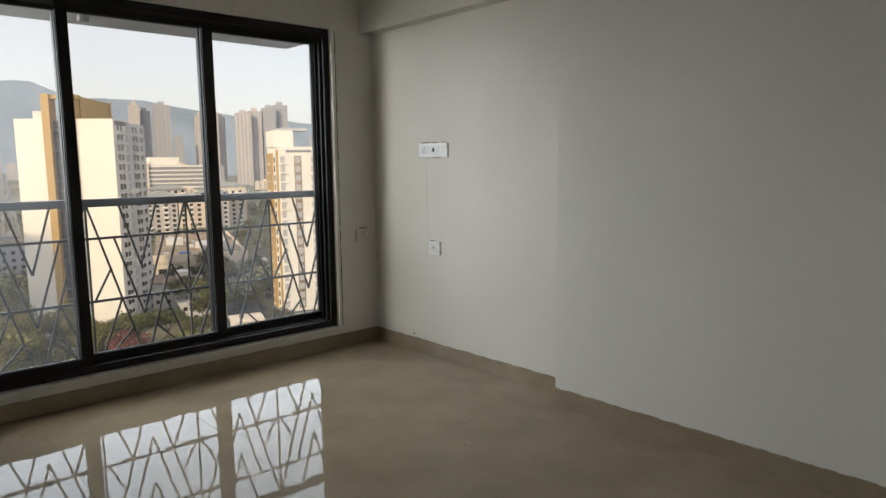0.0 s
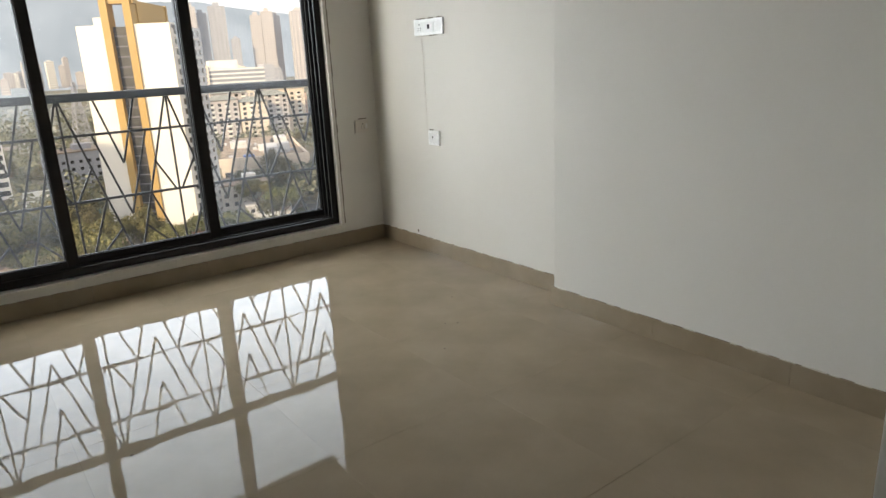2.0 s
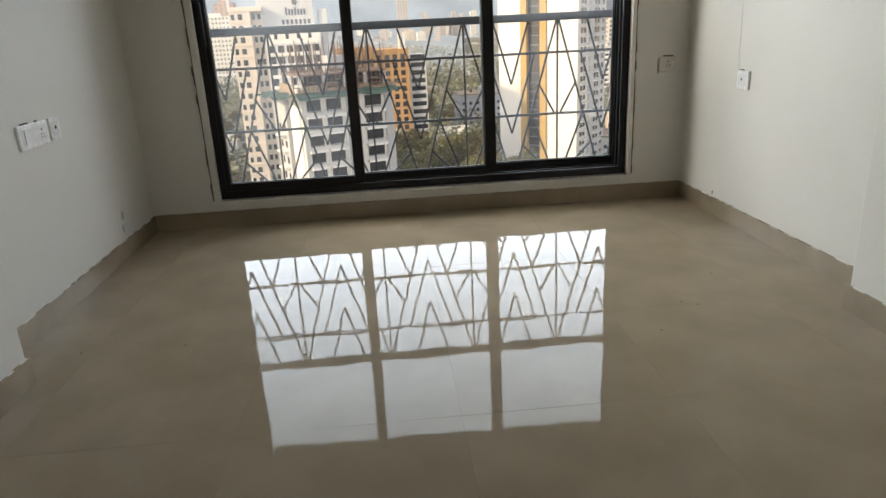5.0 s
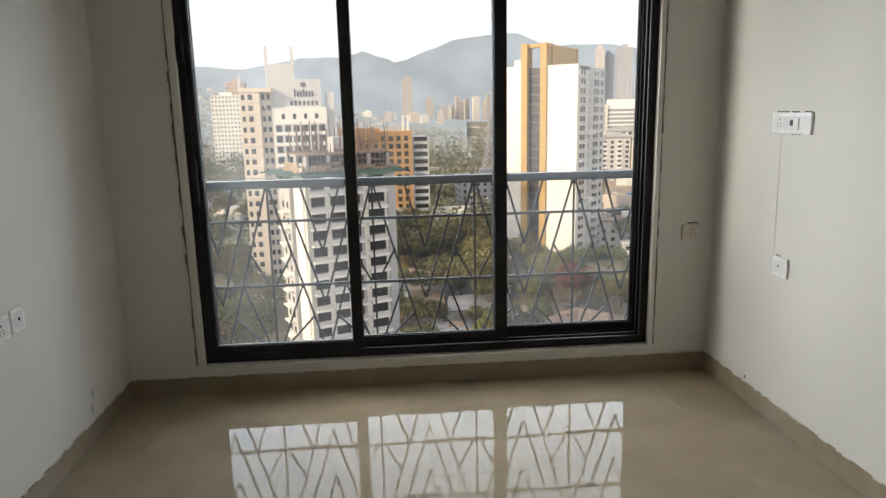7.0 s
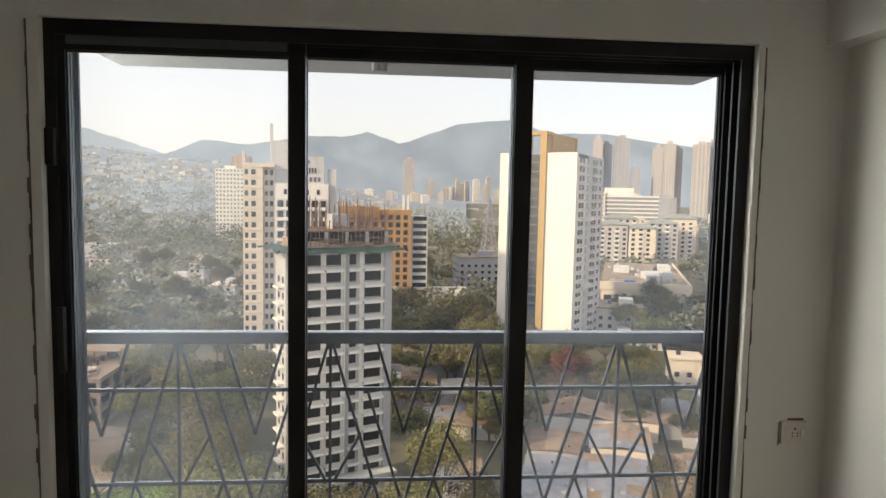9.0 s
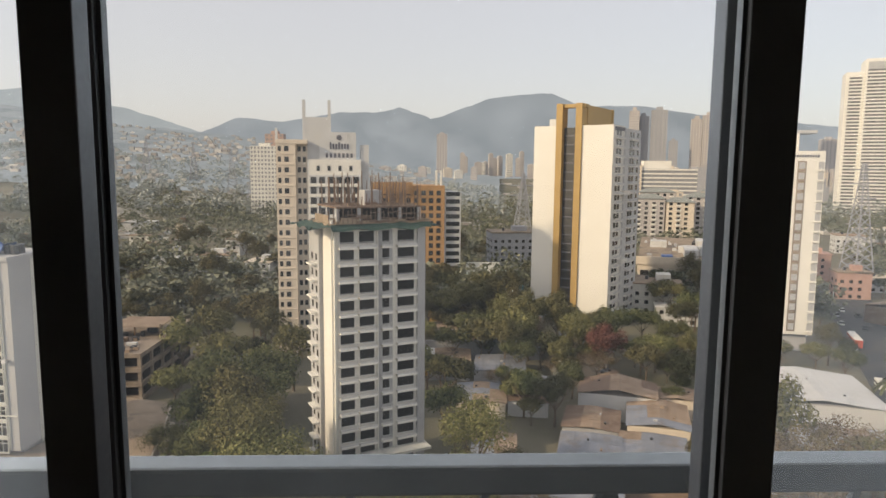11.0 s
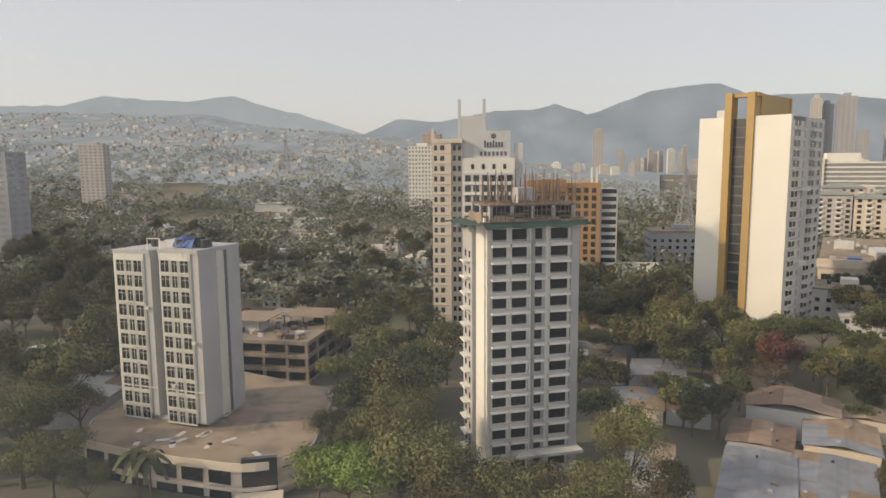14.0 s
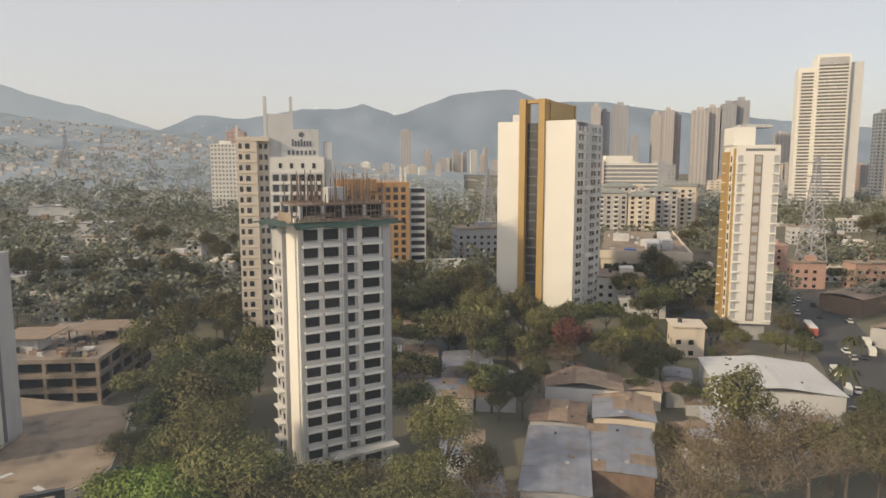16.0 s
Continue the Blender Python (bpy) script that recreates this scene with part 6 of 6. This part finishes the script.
def blocked(x, y):
    """Where buildings, sheds and roads stand."""
    p = Vector((x, y)) - ra - Vector((-5, 0))
    off = p.x * rdir.y - p.y * rdir.x
    if -3 < off < 24:
        return True
    for x0, x1, y0, y1 in ((-24, 12, 92, 140), (-178, -138, 144, 178), (-330, -288, 292, 322), (-104, -46, 96, 206), (-46, -8, 192, 220), (36, 96, 214, 262), (10, 62, 96, 166), (58, 108, 112, 172), (104, 128, 190, 220), (84, 182, 282, 396), (-24, 26, 300, 334), (22, 50, 286, 318), (140, 236, 440, 520), (70, 108, 176, 272)):
        if x0 < x < x1 and y0 < y < y1:
            return True
    return False


GROVES = []


def plant_or_grove(key, x, y, size):
    """Near trees are things; those farther off, or west of the view's middle ground, join a grove."""
    if y > 205 or x < -150:
        GROVES.append((key, x, y, size))
    else:
        plant(key, x, y, size)


tr = random.Random(101)
count = 0
while count < 190:
    y = 100 + 330 * tr.random() ** 1.3
    x = tr.uniform(-0.98, 1.0) * y
    if blocked(x, y):
        continue
    count += 1
    plant_or_grove(tr.choice("aabbcbc") if tr.random() > 0.10 else tr.choice(("dry", "red", "lime", "palm")), x, y, tr.uniform(0.75, 1.35))

# denser groves on the low ground to the west and behind the towers
grove = random.Random(77)
count = 0
while count < 170:
    y = grove.uniform(92, 300)
    x = grove.uniform(-1.3, -0.05 if count % 2 else -0.6) * y
    if blocked(x, y):
        continue
    count += 1
    plant_or_grove(grove.choice("aabbccb") if grove.random() > 0.08 else grove.choice(("dry", "lime")), x, y, grove.uniform(0.85, 1.4))

# undergrowth, small trees and huts between the sheds
TAKEN = ((17, 49, 96, 134), (27, 60, 126, 164), (11, 31, 164, 188), (-1, 15, 168, 192), (70, 108, 126, 170), (60, 106, 113, 139), (-20, 6, 106, 136), (4, 22, 98, 162), (80, 96, 180, 196))
hut = random.Random(61)
count = 0
while count < 26:
    x, y = hut.uniform(0, 74), hut.uniform(104, 232)
    if any(a < x < b and c < y < d for a, b, c, d in TAKEN) or (36 < x < 96 and y > 210):
        continue
    count += 1
    shed(x, y, hut.uniform(-25, 5), hut.uniform(5, 9), hut.uniform(5, 10), hut.uniform(2.6, 4.2), 2, 2, hut.choice((M_PALE, M_BEIGE, M_GREY, M_STAINED)), hut.choice((BROWNS, MIX, BLUES)), "small hut with a patched sheet roof", 0.4, name="hut", seed=count + 100)
count = 0
while count < 85:
    x, y = hut.uniform(-8, 112), hut.uniform(106, 250)
    if any(a + 1 < x < b - 1 and c + 1 < y < d - 1 for a, b, c, d in TAKEN) or (36 < x < 92 and y > 214) or blocked(x + 12, y) and x > 84:
        continue
    count += 1
    plant_or_grove(hut.choice(("a", "b", "b", "c", "dry")), x, y, hut.uniform(0.45, 0.85))


# ---- groves farther off, joined ----
def join_groves(items):
    verts, faces, slots, mats, cache = [], [], [], [], {}
    for key, x, y, size in items:
        m = pose(x + SKEW * y, y, ground_z(x, y), 0, 0, (x * 37 + y * 91) % 360) @ Matrix.Diagonal((size, size, size, 1))
        for ch in TREE_KINDS[key][0].children:
            if ch.name not in cache:
                cache[ch.name] = (ch.matrix_basis.copy(), [v.co.copy() for v in ch.data.vertices], [tuple(f.vertices) for f in ch.data.polygons], ch.data.materials[0])
            local, vs, fs, mat = cache[ch.name]
            if mat not in mats:
                mats.append(mat)
            mm, i = m @ local, len(verts)
            verts += [mm @ v for v in vs]
            faces += [tuple(k + i for k in f) for f in fs]
            slots += [mats.index(mat)] * len(fs)
    me = bpy.data.meshes.new("grove")
    me.from_pydata(verts, [], faces)
    for mat in mats:
        me.materials.append(mat)
    me.polygons.foreach_set("material_index", slots)
    return tagged(new("grove", me), "dusty green trees standing close together on low ground", "trees", kind="stuff")


join_groves(GROVES)

# ---- far woods and far houses, too many to count ----
def scatter_clumps(n, seed, y0, y1, b0, b1, size):
    rq = random.Random(seed)
    verts, faces = [], []
    for k in range(n):
        y = y0 + (y1 - y0) * rq.random() ** 1.2
        x = rq.uniform(b0, b1) * y
        if noise.noise(Vector((x * 0.008, y * 0.008, seed))) < -0.12 or blocked(x, y):
            continue
        z = ground_z(x, y)
        r = size * rq.uniform(0.6, 1.3)
        h = r * rq.uniform(0.9, 1.5)
        for q in range(72):
            a, e = rq.uniform(0, 6.283), rq.uniform(-0.2, 1.0)
            ce = math.sqrt(max(0.0, 1 - e * e))
            c = Vector((x + math.cos(a) * ce * r * rq.uniform(0.6, 1.05), y + math.sin(a) * ce * r * rq.uniform(0.6, 1.05), z + h * 0.8 + e * h * 0.8))
            s = r * rq.uniform(0.09, 0.19)
            t1 = Vector((rq.gauss(0, 1), rq.gauss(0, 1), rq.gauss(0, 0.6))).normalized() * s
            t2 = Vector((rq.gauss(0, 1), rq.gauss(0, 1), rq.gauss(0, 0.6))).normalized() * s
            i = len(verts)
            verts += [c + t1, c + t2, c - t1, c - t2]
            faces.append((i, i + 1, i + 2, i + 3))
    me = bpy.data.meshes.new("woods")
    me.from_pydata(verts, [], faces)
    return me


# leaf colours grow paler with distance to paint the haze
for seed, args, mat, lab in ((1, (2600, 11, 230, 700, -1.0, 1.1, 5.5), L_MID, "green woods on the plain, paled for haze"), (2, (2600, 12, 240, 760, -1.0, 1.1, 6.0), L_HAZE_OLIVE, "olive woods on the plain, paled for haze"), (3, (2400, 13, 600, 1000, -1.05, 0.9, 7.0), L_FAR, "far woods on the hillside, greyed for haze")):
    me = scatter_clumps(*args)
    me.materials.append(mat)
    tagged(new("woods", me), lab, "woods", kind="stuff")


def scatter_houses(n, seed, y0, y1, b0, b1, mats, label):
    rq = random.Random(seed)
    verts, faces, slots = [], [], []
    for k in range(n):
        y = y0 + (y1 - y0) * rq.random()
        x = rq.uniform(b0, b1) * y
        if noise.noise(Vector((x * 0.006, y * 0.006, 40))) < -0.22 or blocked(x, y):
            continue
        z = ground_z(x, y) + (6 if y > 780 and b0 < -0.5 else -1)
        w, d, h = rq.uniform(4, 10), rq.uniform(3, 8), rq.choice((3.0, 3.2, 3.6, 4, 5.5))
        if rq.random() < (y - 1050) / 520:
            continue
        i = len(verts)
        verts += [Vector((x + a * w / 2, y + b * d / 2, z + c * h)) for c in (0, 1) for a, b in ((-1, -1), (1, -1), (1, 1), (-1, 1))]
        faces += [(i, i + 1, i + 5, i + 4), (i + 1, i + 2, i + 6, i + 5), (i + 2, i + 3, i + 7, i + 6), (i + 3, i, i + 4, i + 7), (i + 4, i + 5, i + 6, i + 7)]
        wall = rq.randrange(len(mats))
        slots += [wall] * 4 + [rq.randrange(len(mats))]
    me = bpy.data.meshes.new("houses")
    me.from_pydata(verts, [], faces)
    for m in mats:
        me.materials.append(m)
    me.polygons.foreach_set("material_index", slots)
    return tagged(new("far_houses", me), label, "houses", kind="stuff")


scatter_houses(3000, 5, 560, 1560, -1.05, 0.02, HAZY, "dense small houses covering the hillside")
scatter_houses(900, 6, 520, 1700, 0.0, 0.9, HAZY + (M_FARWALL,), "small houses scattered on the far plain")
scatter_houses(260, 7, 300, 620, -0.9, 0.0, (M_PALE, M_GREY, M_BEIGE, M_BROWNSHEET, M_STAINED), "low houses and roofs among the trees")

# ---- floor tiles ----
def tile_mesh(w, d):
    bm = box(-w / 2, w / 2, -d / 2, d / 2, -0.004, 0.0)
    me = mesh_of("floor_tile", bm, M_FLOOR)
    return me


T = 0.612
cache = {}
for i in range(6):
    for j in range(10):
        x0, x1 = max(W, -3.40 + i * T), min(0.0, -3.40 + (i + 1) * T)
        y1, y0 = -j * T + 0.28, -(j + 1) * T + 0.28
        y0, y1 = max(y0, BACK), min(y1, 0.0)
        if x1 - x0 < 0.01 or y1 - y0 < 0.01:
            continue
        key = (round(x1 - x0 - 0.0006, 4), round(y1 - y0 - 0.0006, 4))
        if key not in cache:
            cache[key] = tile_mesh(*key)
        ob = part("floor_tile", cache[key], M_FLOOR, floor_ob)
        ob.location = ((x0 + x1) / 2, (y0 + y1) / 2, 0)
        ob.rotation_euler = (radians(random.Random(i * 9 + j).uniform(-0.06, 0.06)), radians(random.Random(i * 5 + j * 7).uniform(-0.06, 0.06)), 0)
